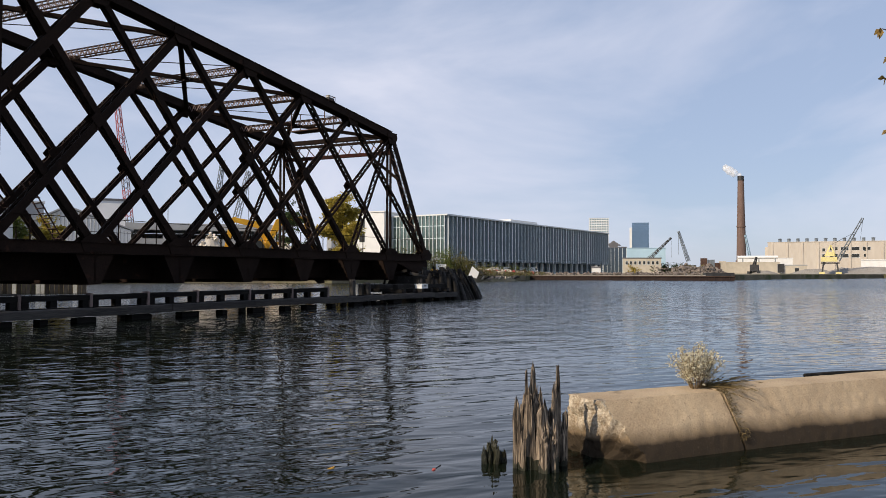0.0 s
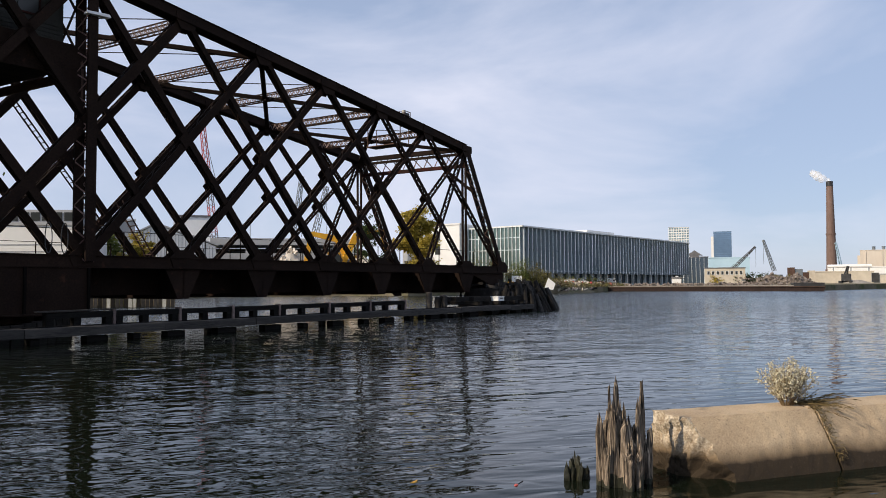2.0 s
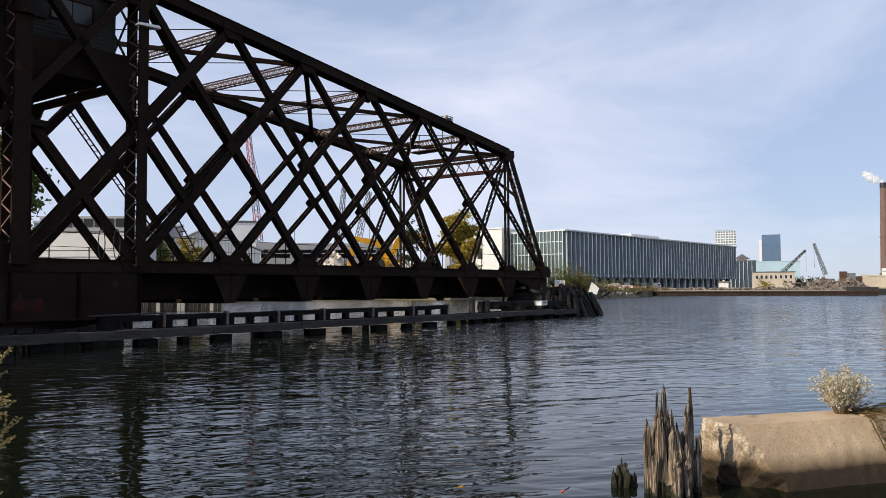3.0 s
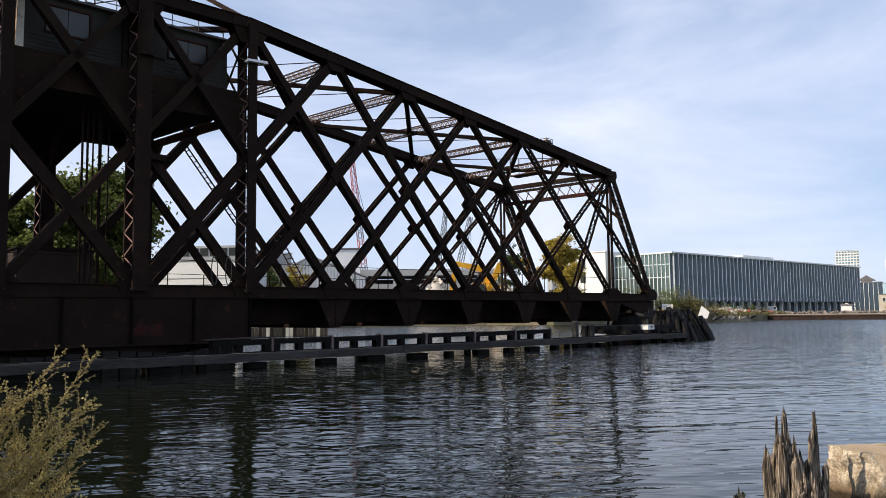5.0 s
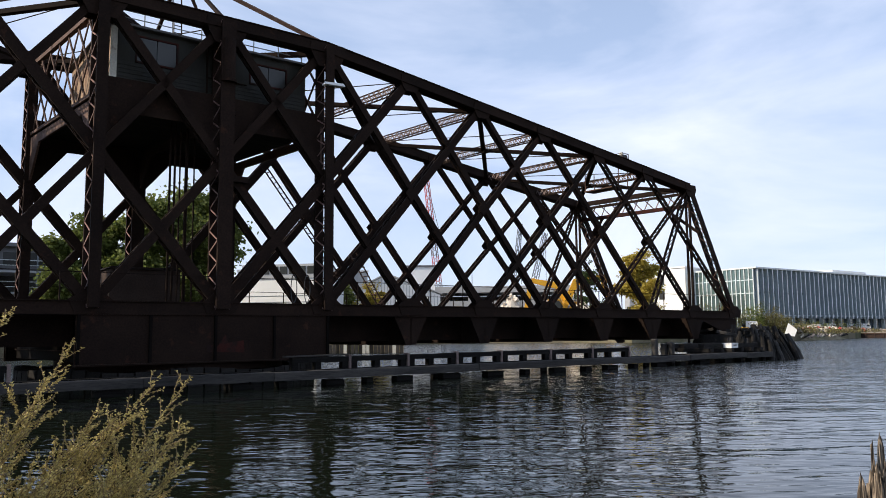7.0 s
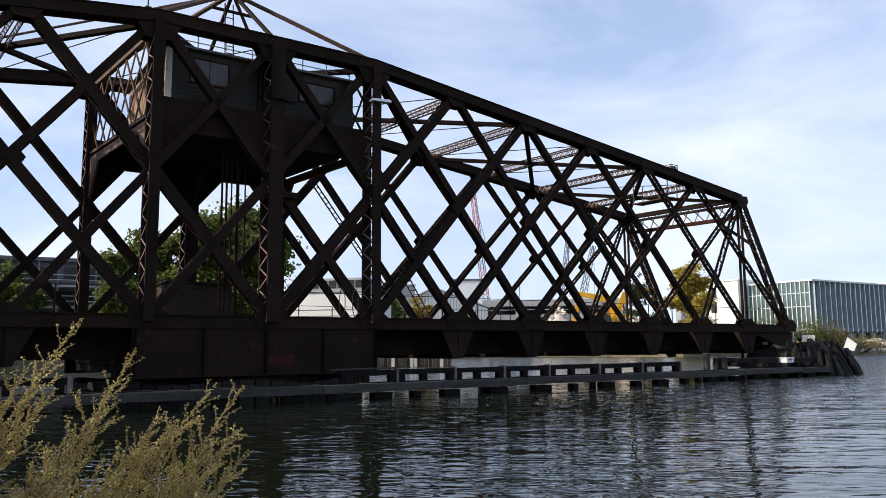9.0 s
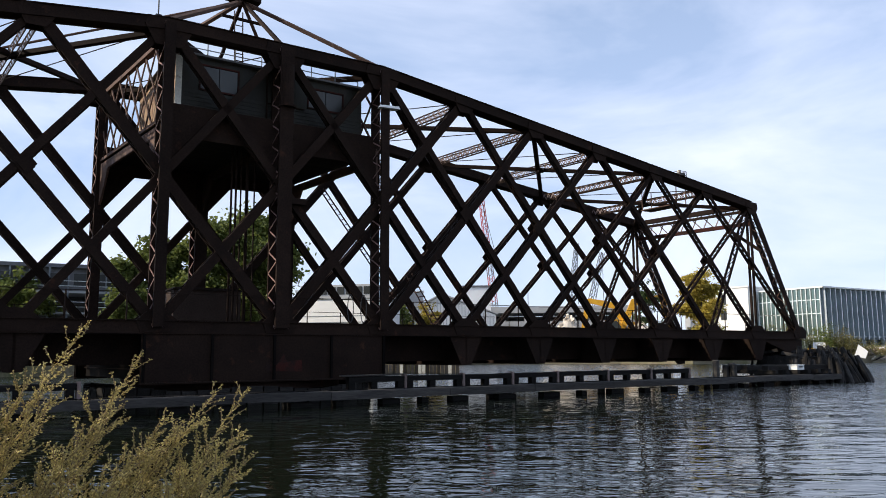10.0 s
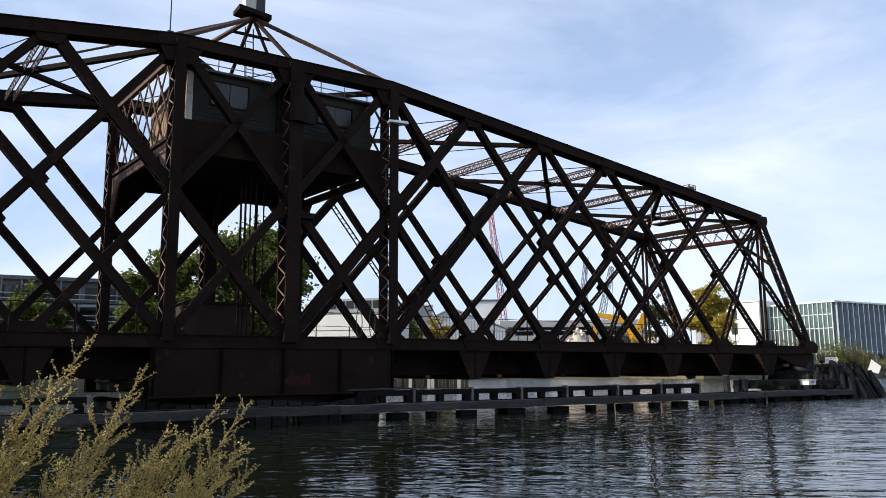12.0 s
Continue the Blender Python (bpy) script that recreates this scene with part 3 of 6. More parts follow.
# floor: beams, stringers, ties
for k in range(-8, 9):
    x = nx(k)
    a, b = Vector((x, 0.2, 0)), Vector((x + SKEW, WIDE - 0.2, 0))
    s = Shape()
    s.hexa([(a.x - 0.03, a.y, 1.38), (a.x + 0.03, a.y, 1.38), (b.x + 0.03, b.y, 1.38), (b.x - 0.03, b.y, 1.38)],
           [(a.x - 0.03, a.y, 2.9), (a.x + 0.03, a.y, 2.9), (b.x + 0.03, b.y, 2.9), (b.x - 0.03, b.y, 2.9)])
    s.hexa([(a.x - 0.2, a.y, 1.34), (a.x + 0.2, a.y, 1.34), (b.x + 0.2, b.y, 1.34), (b.x - 0.2, b.y, 1.34)],
           [(a.x - 0.2, a.y, 1.375), (a.x + 0.2, a.y, 1.375), (b.x + 0.2, b.y, 1.375), (b.x - 0.2, b.y, 1.375)])
    part("floor_beam", s, IRON, bridge)
for y in (1.7, 3.3, 5.6, 7.2):
    sk = SKEW * y / WIDE
    part("stringer", Shape().box(-38 + sk, 38 + sk, y - 0.15, y + 0.15, 1.55, 2.75), IRON, bridge)
ties = Shape()
for i in range(-85, 86):
    x = i * 0.45
    for y0, y1 in ((1.0, 4.2), (4.8, 8.0)):
        sk = SKEW * (y0 + y1) / 2 / WIDE
        ties.box(x + sk - 0.11, x + sk + 0.11, y0, y1, 2.76, 2.96)
tagged(part("railway_ties", ties, TIMBER, bridge), kind="stuff")
for y in (1.8, 3.24, 5.7, 7.14):
    sk = SKEW * y / WIDE
    part("rail", Shape().box(-38 + sk, 38 + sk, y - 0.035, y + 0.035, 2.97, 3.12), RUST, bridge)

# centre of the bridge: deep plate girders, drum, machine house, A-frame
for y in (-0.24, WIDE + 0.24):
    sk = SKEW * y / WIDE
    s = Shape().box(-5.7 + sk, 4.85 + sk, y - 0.03, y + 0.03, 0.88, 2.74)
    s.box(-5.7 + sk, 4.85 + sk, y - 0.2, y + 0.2, 0.82, 0.88)
    pg = part("plate_girder", s, IRON, bridge, "deep riveted rusty black plate girder")
    # stiffeners and cross girders carry that shade in their colour
    for i in range(5):
        x = -5.6 + i * 2.6 + sk
        part("stiffener", Shape().box(x - 0.05, x + 0.05, y - 0.13, y + 0.13, 0.9, 2.73), SHADED_IRON, pg)
for x in (-5.2, 4.6):
    part("cross_girder", Shape().hexa([(x - 0.05, 0, 0.95), (x + 0.05, 0, 0.95), (x + 0.05 + SKEW, WIDE, 0.95), (x - 0.05 + SKEW, WIDE, 0.95)],
                                      [(x - 0.05, 0, 2.74), (x + 0.05, 0, 2.74), (x + 0.05 + SKEW, WIDE, 2.74), (x - 0.05 + SKEW, WIDE, 2.74)]), SHADED_IRON, bridge)
part("red_patch_plate", Shape().plate([(-0.7, 1.25), (0.9, 1.2), (0.85, 1.7), (0.2, 1.62), (0.05, 1.95), (-0.25, 1.5), (-0.7, 1.55)], -0.275, -0.272), RED_IRON, bridge, "patch of red lead paint")
part("turning_drum", Shape().tube((SKEW / 2, WIDE / 2, 0.5), (SKEW / 2, WIDE / 2, 0.95), 4.9, n=48), IRON, bridge)

# platform under the machine house: edge girders with haunches at the columns
for y in (0.36, WIDE - 0.36):
    sk = SKEW * y / WIDE
    for x0, x1 in ((nx(-1), nx(0)), (nx(0), nx(1))):
        a, b = x0 + sk, x1 + sk
        s = Shape().plate([(a, 12.14), (a, 9.0), (a + 0.35, 9.4), (a + 1.5, 10.75), (b - 1.5, 10.75), (b - 0.35, 9.4), (b, 9.0), (b, 12.14)], y - 0.04, y + 0.04)
        part("platform_girder", s, IRON, bridge)
for x in (nx(-1), nx(0), nx(1)):
    a, b = Vector((x, 0.3, 0)), Vector((x + SKEW, WIDE - 0.3, 0))
    s = Shape()
    pts = [(0, 11.2), (0, 9.0), (0.05, 9.35), (0.17, 10.8), (0.83, 10.8), (0.95, 9.35), (1, 9.0), (1, 11.2)]
    n = len(pts)
    ring = lambda o: [(a.x + (b.x - a.x) * f + o, a.y + (b.y - a.y) * f, z) for f, z in pts]
    s.add([*ring(-0.05), *ring(0.05)], [tuple(range(n)), tuple(range(2 * n - 1, n - 1, -1)), *(((k + 1) % n, k, n + k, n + (k + 1) % n) for k in range(n))])
    part("sway_girder", s, RUST if abs(x) > 1 else IRON, bridge, "rust-brown sway girder between the tower columns")
    if abs(x) > 1:
        fr = part("sway_frame", Shape().beam((a.x, a.y, 11.4), (b.x, b.y, 11.4), 0.14, 0.14, side=(0, 0, 1)).beam((a.x, a.y, 14.8), (b.x, b.y, 14.8), 0.2, 0.2, side=(0, 0, 1)), RUST, bridge)
        z = Shape()
        for i in range(7):
            f0, f1 = i / 7, (i + 1) / 7
            for lo, hi in ((11.4, 13.1), (13.1, 14.8)):
                p0, p1 = a.lerp(b, f0), a.lerp(b, f1)
                z.beam((p0.x, p0.y, lo), (p1.x, p1.y, hi), 0.11, 0.05, side=(1, 0, 0))
                z.beam((p0.x + 0.06, p0.y, hi), (p1.x + 0.06, p1.y, lo), 0.11, 0.05, side=(1, 0, 0))
        tagged(part("lattice", z, RUST, fr), kind="stuff")
part("platform_floor", Shape().slab([(nx(-1), 0.35), (P, 0.35), (P + SKEW, WIDE - 0.35), (nx(-1) + SKEW, WIDE - 0.35)], 11.32, 11.44), TIMBER, bridge)

house = thing("machine_house", (0, 0, 0), "dark green machine house with dusty windows in the bridge tower", "cabin")
HX0, HX1, HY0, HY1, HZ0, HZ1 = -4.42, 4.05, 0.8, 7.6, 11.445, 14.45
HOLES = [(-3.6, -1.85, 13.05, 14.22), (1.35, 3.2, 13.1, 14.12)]
panels = [(HX0, HOLES[0][0], HZ0, HZ1), (HOLES[0][1], HOLES[1][0], HZ0, HZ1), (HOLES[1][1], HX1, HZ0, HZ1)]
for x0, x1, z0, z1 in HOLES:
    panels += [(x0, x1, HZ0, z0), (x0, x1, z1, HZ1)]
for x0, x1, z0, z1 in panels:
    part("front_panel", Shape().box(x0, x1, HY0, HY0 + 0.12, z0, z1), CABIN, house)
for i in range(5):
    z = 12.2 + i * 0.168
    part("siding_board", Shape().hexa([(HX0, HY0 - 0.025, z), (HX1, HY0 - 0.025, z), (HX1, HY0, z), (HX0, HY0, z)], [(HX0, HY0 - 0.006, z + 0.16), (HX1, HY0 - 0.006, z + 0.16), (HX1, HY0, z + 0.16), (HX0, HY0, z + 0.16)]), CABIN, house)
part("corner_board", Shape().box(HX0 - 0.16, HX0 + 0.1, HY0 - 0.05, HY0 - 0.027, 12.25, HZ1 - 0.05), CABIN_PALE, house, "pale peeling corner board")
part("conduit", Shape().tube((-0.6, HY0 - 0.06, 12.3), (-0.6, HY0 - 0.06, HZ1), 0.04, n=6).tube((-0.6, HY0 - 0.06, 13.0), (1.2, HY0 - 0.06, 13.0), 0.03, n=6), IRON, house)
part("end_wall", Shape().box(HX0 - 0.1, HX0 - 0.003, HY0, HY1, 12.2, HZ1), PEELING, house, "tan peeling end wall streaked with rust")
part("end_wall", Shape().box(HX0 - 0.1, HX0 - 0.003, HY0, HY1, HZ0, 12.19), CABIN, house)
part("end_wall", Shape().box(HX1 + 0.003, HX1 + 0.1, HY0, HY1, HZ0, HZ1), CABIN, house)
part("back_wall", Shape().box(HX0, HX1, HY1 - 0.12, HY1, HZ0, HZ1), CABIN, house)
part("roof", Shape().hexa([(HX0 - 0.3, HY0 - 0.3, HZ1), (HX1 + 0.3, HY0 - 0.3, HZ1), (HX1 + 0.3, HY1 + 0.3, HZ1), (HX0 - 0.3, HY1 + 0.3, HZ1)],
                          [(HX0 - 0.3, HY0 - 0.3, HZ1 + 0.09), (HX1 + 0.3, HY0 - 0.3, HZ1 + 0.09), (HX1 + 0.1, HY1, HZ1 + 0.3), (HX0 - 0.1, HY1, HZ1 + 0.3)]), DARK_ROOF, house)
for x0, x1, z0, z1 in HOLES:
    w = part("window", Shape().box(x0, x1, HY0 - 0.03, HY0 + 0.05, z1 - 0.07, z1).box(x0, x1, HY0 - 0.05, HY0 + 0.05, z0, z0 + 0.08).box(x0, x0 + 0.07, HY0 - 0.03, HY0 + 0.05, z0 + 0.08, z1 - 0.07).box(x1 - 0.07, x1, HY0 - 0.03, HY0 + 0.05, z0 + 0.08, z1 - 0.07), RED_IRON, house)
    for i in range(2):
        a, b = x0 + 0.07 + i * (x1 - x0 - 0.14) / 2, x0 + 0.07 + (i + 1) * (x1 - x0 - 0.14) / 2
        part("pane", Shape().box(a + 0.015, b - 0.015, HY0 + 0.01, HY0 + 0.025, z0 + 0.09, z1 - 0.08), WINDOW, w)
# lantern-like canister and hoods on the house front
part("canister", Shape().tube((0.15, 0.45, 11.55), (0.15, 0.45, 12.15), 0.36, 0.36, 14).tube((0.15, 0.45, 11.4), (0.15, 0.45, 11.55), 0.44, 0.44, 14), IRON, house)
# guard rail on the house roof
rail_top = Shape()
for z in (14.95, 15.35):
    rail_top.tube((HX0, HY0 + 0.2, z), (HX1, HY0 + 0.2, z), 0.022, n=6)
guard = part("guard_rail", rail_top, GREY_STEEL, house)
for i in range(8):
    x = HX0 + i * (HX1 - HX0) / 7
    part("post", Shape().tube((x, HY0 + 0.2, HZ1 + 0.09), (x, HY0 + 0.2, 15.36), 0.025, n=6), GREY_STEEL, guard)

PEAK = Vector((-0.52, 4.7, 19.35))
for k in (-1, 1):
    for p in across(k, 0.25):
        part("tower_leg", Shape().beam(PEAK, p, 0.17, 0.17, side=(1, 0, 0)), RUST, bridge)
for p in across(0, 0.2):
    part("tower_leg", Shape().beam(PEAK, p, 0.15, 0.15, side=(1, 0, 0)), IRON, bridge)
part("tie_rod", Shape().tube(PEAK, across(-3)[1], 0.06, n=8), RUST, bridge)
part("collar", Shape().beam(PEAK - Vector((1.0, 0, 0.95)), PEAK + Vector((1.0, 0, -0.95)), 0.12, 0.12), IRON, bridge)
part("cap_plate", Shape().hexa([(PEAK.x + a, PEAK.y + b, PEAK.z + c) for a, b, c in ((-0.85, -0.5, 0.1), (0.8, -0.5, -0.08), (0.8, 0.5, -0.08), (-0.85, 0.5, 0.1))], [(PEAK.x + a, PEAK.y + b, PEAK.z + c) for a, b, c in ((-0.85, -0.5, 0.34), (0.8, -0.5, 0.16), (0.8, 0.5, 0.16), (-0.85, 0.5, 0.34))]), IRON, bridge)
beacon = thing("signal_box", (PEAK.x, PEAK.y, PEAK.z + 0.16), "pale dented metal signal box on top of the bridge tower", "box")
part("body", Shape().box(-0.48, 0.06, -0.3, 0.3, 0, 1.5), CABIN_PALE, beacon)
part("side_panel", Shape().box(0.065, 0.5, -0.35, 0.35, 0, 1.4), DARK_STEEL, beacon)
part("lid", Shape().box(-0.6, 0.6, -0.45, 0.45, 1.5, 1.62), DARK_STEEL, beacon)
aerial = thing("aerial_mast", (-5.55, 0.0, ZT0 + 0.27), "thin steel aerial standing on the top chord", "mast")
part("rod", Shape().tube((0, 0, 0), (0, 0, 3.2), 0.03, 0.018, 6), DARK_STEEL, aerial)
part("base", Shape().box(-0.12, 0.12, -0.12, 0.12, 0, 0.1), DARK_STEEL, aerial)

# pipes that drop from the machine house, ladders, stairs
for i, (x, y) in enumerate(((-1.4, 1.5), (-1.15, 1.5), (-0.75, 1.6), (-0.3, 0.7))):
    part("drop_pipe", Shape().tube((x, y, 2.9), (x, y, 10.8), 0.05 if i % 2 else 0.035, n=8), IRON, bridge)


def ladder(a, b, width, across_dir, step, mat, parent, name="ladder", tread=0.05):
    a, b, w = Vector(a), Vector(b), Vector(across_dir).normalized() * width / 2
    lad = part(name, Shape().beam(a - w, b - w, 0.07, 0.04, side=across_dir).beam(a + w, b + w, 0.07, 0.04, side=across_dir), mat, parent)
    n = int((b - a).length / step)
    for i in range(1, n):
        p = a.lerp(b, i / n)
        part("rung", Shape().beam(p - w, p + w, tread, 0.03, side=(0, 0, 1)), mat, lad)
    return lad


ladder((5.3, 7.6, 11.0), (10.2, 7.6, 4.9), 0.55, (0.1, 1, 0), 0.34, IRON, bridge)
ladder((11.2, 8.0, 6.6), (13.4, 8.0, 3.2), 0.8, (0.1, 1, 0), 0.3, RUST, bridge, "stair", 0.2)
ladder((-0.95, 3.6, 14.75), (-0.95, 3.9, 18.4), 0.4, (1, 0, 0), 0.34, IRON, bridge)
ladder((0.75, 2.6, 3.1), (0.75, 2.6, 11.3), 0.42, (1, 0.3, 0), 0.33, LACING, bridge)
for x in (3.1, 3.75):
    hoop = Shape()
    pts = [Vector((x + 0.14 * math.cos(t), -0.35, 3.3 + 0.62 + 0.62 * math.sin(t))) for t in np.linspace(0, math.tau, 19)]
    for p, q in zip(pts, pts[1:]):
        hoop.tube(p, q, 0.022, n=5)
    part("ladder_hoop", hoop, DARK_STEEL, bridge)
# hand rail along the deck edge
for y, sk in ((-0.45, 0), (WIDE + 0.45, SKEW)):
    rail = Shape()
    rail.tube((-37 + sk, y, 4.3), (37 + sk, y, 4.3), 0.016, n=5)
    hr = part("hand_rail", rail, IRON, bridge)
    for i in range(-17, 18):
        if abs(i * 2.1) > 5.5:
            part("post", Shape().tube((i * 2.1 + sk, y, 3.24), (i * 2.1 + sk, y, 4.31), 0.03, n=6), IRON, hr)
box_on_deck = thing("relay_cabinet", (-2.1, 4.2, 3.12), "rust-brown metal equipment cabinet on the bridge deck", "cabinet")
part("body", Shape().box(-1.5, 1.5, -0.8, 0.8, 0.08, 1.65), CABINET, box_on_deck)
part("lid", Shape().hexa([(-1.6, -0.9, 1.65), (1.6, -0.9, 1.65), (1.6, 0.9, 1.65), (-1.6, 0.9, 1.65)], [(-1.4, -0.7, 1.78), (1.4, -0.7, 1.78), (1.4, 0.7, 1.78), (-1.4, 0.7, 1.78)]), IRON, box_on_deck)
part("plinth", Shape().box(-1.3, 1.3, -0.7, 0.7, 0, 0.08), IRON, box_on_deck)

lamp = thing("flood_lamp", (4.9, -0.55, 13.3), "white flood lamp on an arm at the tower column", "lamp")
part("arm", Shape().beam((-0.1, 0.3, -0.05), (-0.35, -0.1, 0.0), 0.06, 0.06), DARK_STEEL, lamp)
part("housing", Shape().hexa([(-0.55, -0.2, 0), (0.5, -0.2, 0.06), (0.5, 0.12, 0.06), (-0.55, 0.12, 0)], [(-0.5, -0.16, 0.12), (0.45, -0.16, 0.2), (0.45, 0.08, 0.2), (-0.5, 0.08, 0.12)]), WHITE_WALL, lamp)
nav = thing("navigation_light", (26.2, 0, ZT1 + 1.15), "small dark navigation light cage on the top chord", "lamp")
part("box", Shape().box(-0.28, 0.28, -0.25, 0.25, -0.02, 0.22), DARK_STEEL, nav)
part("lens", Shape().tube((0, 0, 0.22), (0, 0, 0.42), 0.15, 0.12, 10), CABIN_PALE, nav)
cage = Shape()
for z in (0.05, 0.3):
    for a, b in (((-0.32, -0.3), (0.32, -0.3)), ((0.32, -0.3), (0.32, 0.3)), ((0.32, 0.3), (-0.32, 0.3)), ((-0.32, 0.3), (-0.32, -0.3))):
        cage.tube((*a, z), (*b, z), 0.02, n=5)
for a in ((-0.32, -0.3), (0.32, -0.3), (0.32, 0.3), (-0.32, 0.3)):
    cage.tube((*a, -0.1), (*a, 0.3), 0.02, n=5)
part("cage", cage, RUST, nav)
light_frame = thing("light_platform", (26.9, 1.9, 11.2), "rusty hanging platform below the navigation light", "platform")
part("floor", Shape().box(-0.5, 0.5, -1.5, 1.5, 0, 0.06), RUST, light_frame)
for a in ((-0.45, -1.4), (0.45, -1.4), (0.45, 1.4), (-0.45, 1.4)):
    part("hanger_bar", Shape().tube((*a, 0), (*a, 1.3), 0.035, n=6), RUST, light_frame)

drum = thing("winch_drum", (-0.12, -0.42, 12.55), "black hanging winch drum beside the tower post", "drum")
part("shell", Shape().tube((0, 0, 0.12), (0, 0, 1.9), 0.3, 0.3, 20), IRON, drum)
part("flange", Shape().tube((0, 0, 0), (0, 0, 0.12), 0.37, 0.37, 20), IRON, drum)
part("bracket", Shape().box(-0.1, 0.1, 0.25, 0.6, 1.2, 1.5), IRON, drum)
for x in (-1.82, -1.62, -1.1):
    part("drive_shaft", Shape().tube((x, 1.5, 3.1), (x, 1.5, 11.0), 0.05, n=8), IRON, bridge)
part("bearing_collar", Shape().box(-0.32, 0.86, -0.42, 0.42, 8.35, 8.6), IRON, bridge)

# ---- pivot pier and fender ----
pier = thing("pivot_pier", (SKEW / 2, WIDE / 2, -2), "round dark timber and stone pivot pier under the bridge", "pier")
part("core", Shape().tube((0, 0, 0), (0, 0, 2.5), 6.2, 6.0, 48), TIMBER, pier)
for i in range(64):
    a = i * math.tau / 64
    c, d = math.cos(a), math.sin(a)
    part("stave", Shape().beam((c * 6.4, d * 6.4, 0), (c * 6.25, d * 6.25, 2.62 + 0.08 * math.sin(i * 7)), 0.55, 0.22, side=(c, d, 0)), TIMBER, pier)
part("cap", Shape().tube((0, 0, 2.3), (0, 0, 2.5), 6.15, 6.15, 48), GREY_TIMBER, pier)

def worn_plank(x0, x1, y0, y1, z0, z1, seed, wear=0.035):
    """A long timber with uneven, worn edges."""
    n = max(3, int((x1 - x0) / 0.45))
    verts, faces = [], []
    for i in range(n + 1):
        x = x0 + (x1 - x0) * i / n
        for j, (y, z) in enumerate(((y0, z0), (y1, z0), (y1, z1), (y0 + 0.03, z1), (y0, z1 - 0.03))):
            d = noise.noise_vector(Vector((x * 1.7, j * 3.1 + seed, z * 2)))
            verts.append((x, y + d.y * wear, z + d.z * wear))
    for i in range(n):
        for j in range(5):
            a, b = i * 5 + j, i * 5 + (j + 1) % 5
            faces.append((a, a + 5, b + 5, b))
    faces += [(0, 1, 2, 3, 4), tuple(n * 5 + k for k in (4, 3, 2, 1, 0))]
    return Shape().add(verts, faces)


fender = thing("timber_fender", (0, 0, 0), "long weathered timber fender on piles beside the bridge", "fender")
rnd = random.Random(3)
x = -30.0
while x < 34.4:
    ln = rnd.uniform(4.4, 6.2)
    x1 = min(x + ln, 34.8)
    dy, dz = rnd.uniform(-0.03, 0.03), rnd.uniform(-0.03, 0.02)
    part("wale", worn_plank(x + 0.01, x1 - 0.01, -4.7 + dy, -4.32 + dy, 0.24 + dz, 0.55 + dz, x), GREY_TIMBER, fender)
    part("deck_plank", worn_plank(x + 0.02, x1 - 0.02, -4.28 + dy, -3.98 + dy, 0.42 + dz, 0.52 + dz, x + 9, 0.025), GREY_TIMBER, fender)
    part("wale", Shape().box(x + 0.02, x1 - 0.02, -3.8, -3.45, 0.38 + dz, 0.55 + dz), BLACK_TIMBER, fender)
    x = x1
x = -29.5
while x < 34.4:
    w = rnd.choice((0.3, 0.42, 0.8, 0.95))
    part("fender_post", Shape().box(x, x + w, -4.52, -4.1, -2.2, 0.19), BLACK_TIMBER, fender)
    if rnd.random() < 0.5:
        part("fender_post", Shape().tube((x + 0.2, -3.6, -2.2), (x + 0.2, -3.6, 0.3), 0.18, n=8), TIMBER, fender)
    x += w + rnd.uniform(0.9, 1.7)
ends = [-11.5, -8.3, 1.25, 3.9, 6.8, 9.5, 12.2, 15.5, 18.6, 21.6]
for i, (a, b) in enumerate(zip(ends, ends[1:])):
    if -8.4 < a < 1:
        continue
    dz = rnd.uniform(-0.02, 0.03)
    part("rail_timber", worn_plank(a + 0.07, b - 0.07, -3.78, -3.48, 0.83 + dz, 1.04 + dz, a, 0.022), BLACK_TIMBER, fender)
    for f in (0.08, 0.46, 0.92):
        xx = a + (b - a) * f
        part("block", Shape().box(xx - 0.13, xx + 0.13, -3.76, -3.48, 0.52, 0.84 + dz), BLACK_TIMBER, fender)
    part("pale_spacer", Shape().box(b - 0.06, b + 0.05, -3.8, -3.5, 0.5, 1.1), LACING, fender, "pale spacer block")
part("loose_plank", Shape().beam((1.0, -3.7, 1.08), (4.0, -3.55, 1.10), 0.3, 0.05, side=(0, 0, 1)), GREY_TIMBER, fender)
for xx, yy, h in ((25.4, -2.6, 1.4), (27.0, -2.6, 1.15), (27.25, -2.3, 1.2), (26.85, -2.2, 1.1), (31.8, -3.0, 0.9)):
    part("bollard", Shape().tube((xx, yy, -1.5), (xx, yy, h), 0.2, 0.19, 10).tube((xx, yy, h), (xx, yy, h + 0.06), 0.22, 0.17, 10), GREY_TIMBER, fender)
for xx in np.arange(28.5, 34.5, 1.1):
    part("cross_tie", Shape().box(xx - 0.15, xx + 0.15, -4.4, -0.8, 0.62, 0.84), TIMBER, fender)
for yy in (-3.6, -2.2, -1.2):
    part("stack_timber", Shape().box(28.6, 34.8, yy - 0.2, yy + 0.2, 0.84, 1.1), TIMBER, fender)
crate = thing("white_crate", (31.0, -4.05, 0.84), "white painted crate on the timber fender", "crate")
part("body", Shape().box(-0.36, 0.36, -0.3, 0.3, 0, 0.26), WHITE_WALL, crate)
part("lid", Shape().box(-0.39, 0.39, -0.33, 0.33, 0.26, 0.3), WHITE_WALL, crate)
part("handle", Shape().box(-0.15, 0.15, -0.335, -0.302, 0.14, 0.2), DARK_STEEL, crate)
bucket = thing("yellow_bin", (37.5, -1.2, 1.6), "small yellow bin on the fender head", "bin")
part("body", Shape().tube((0, 0, 0), (0, 0, 0.45), 0.24, 0.28, 12), YELLOW, bucket)
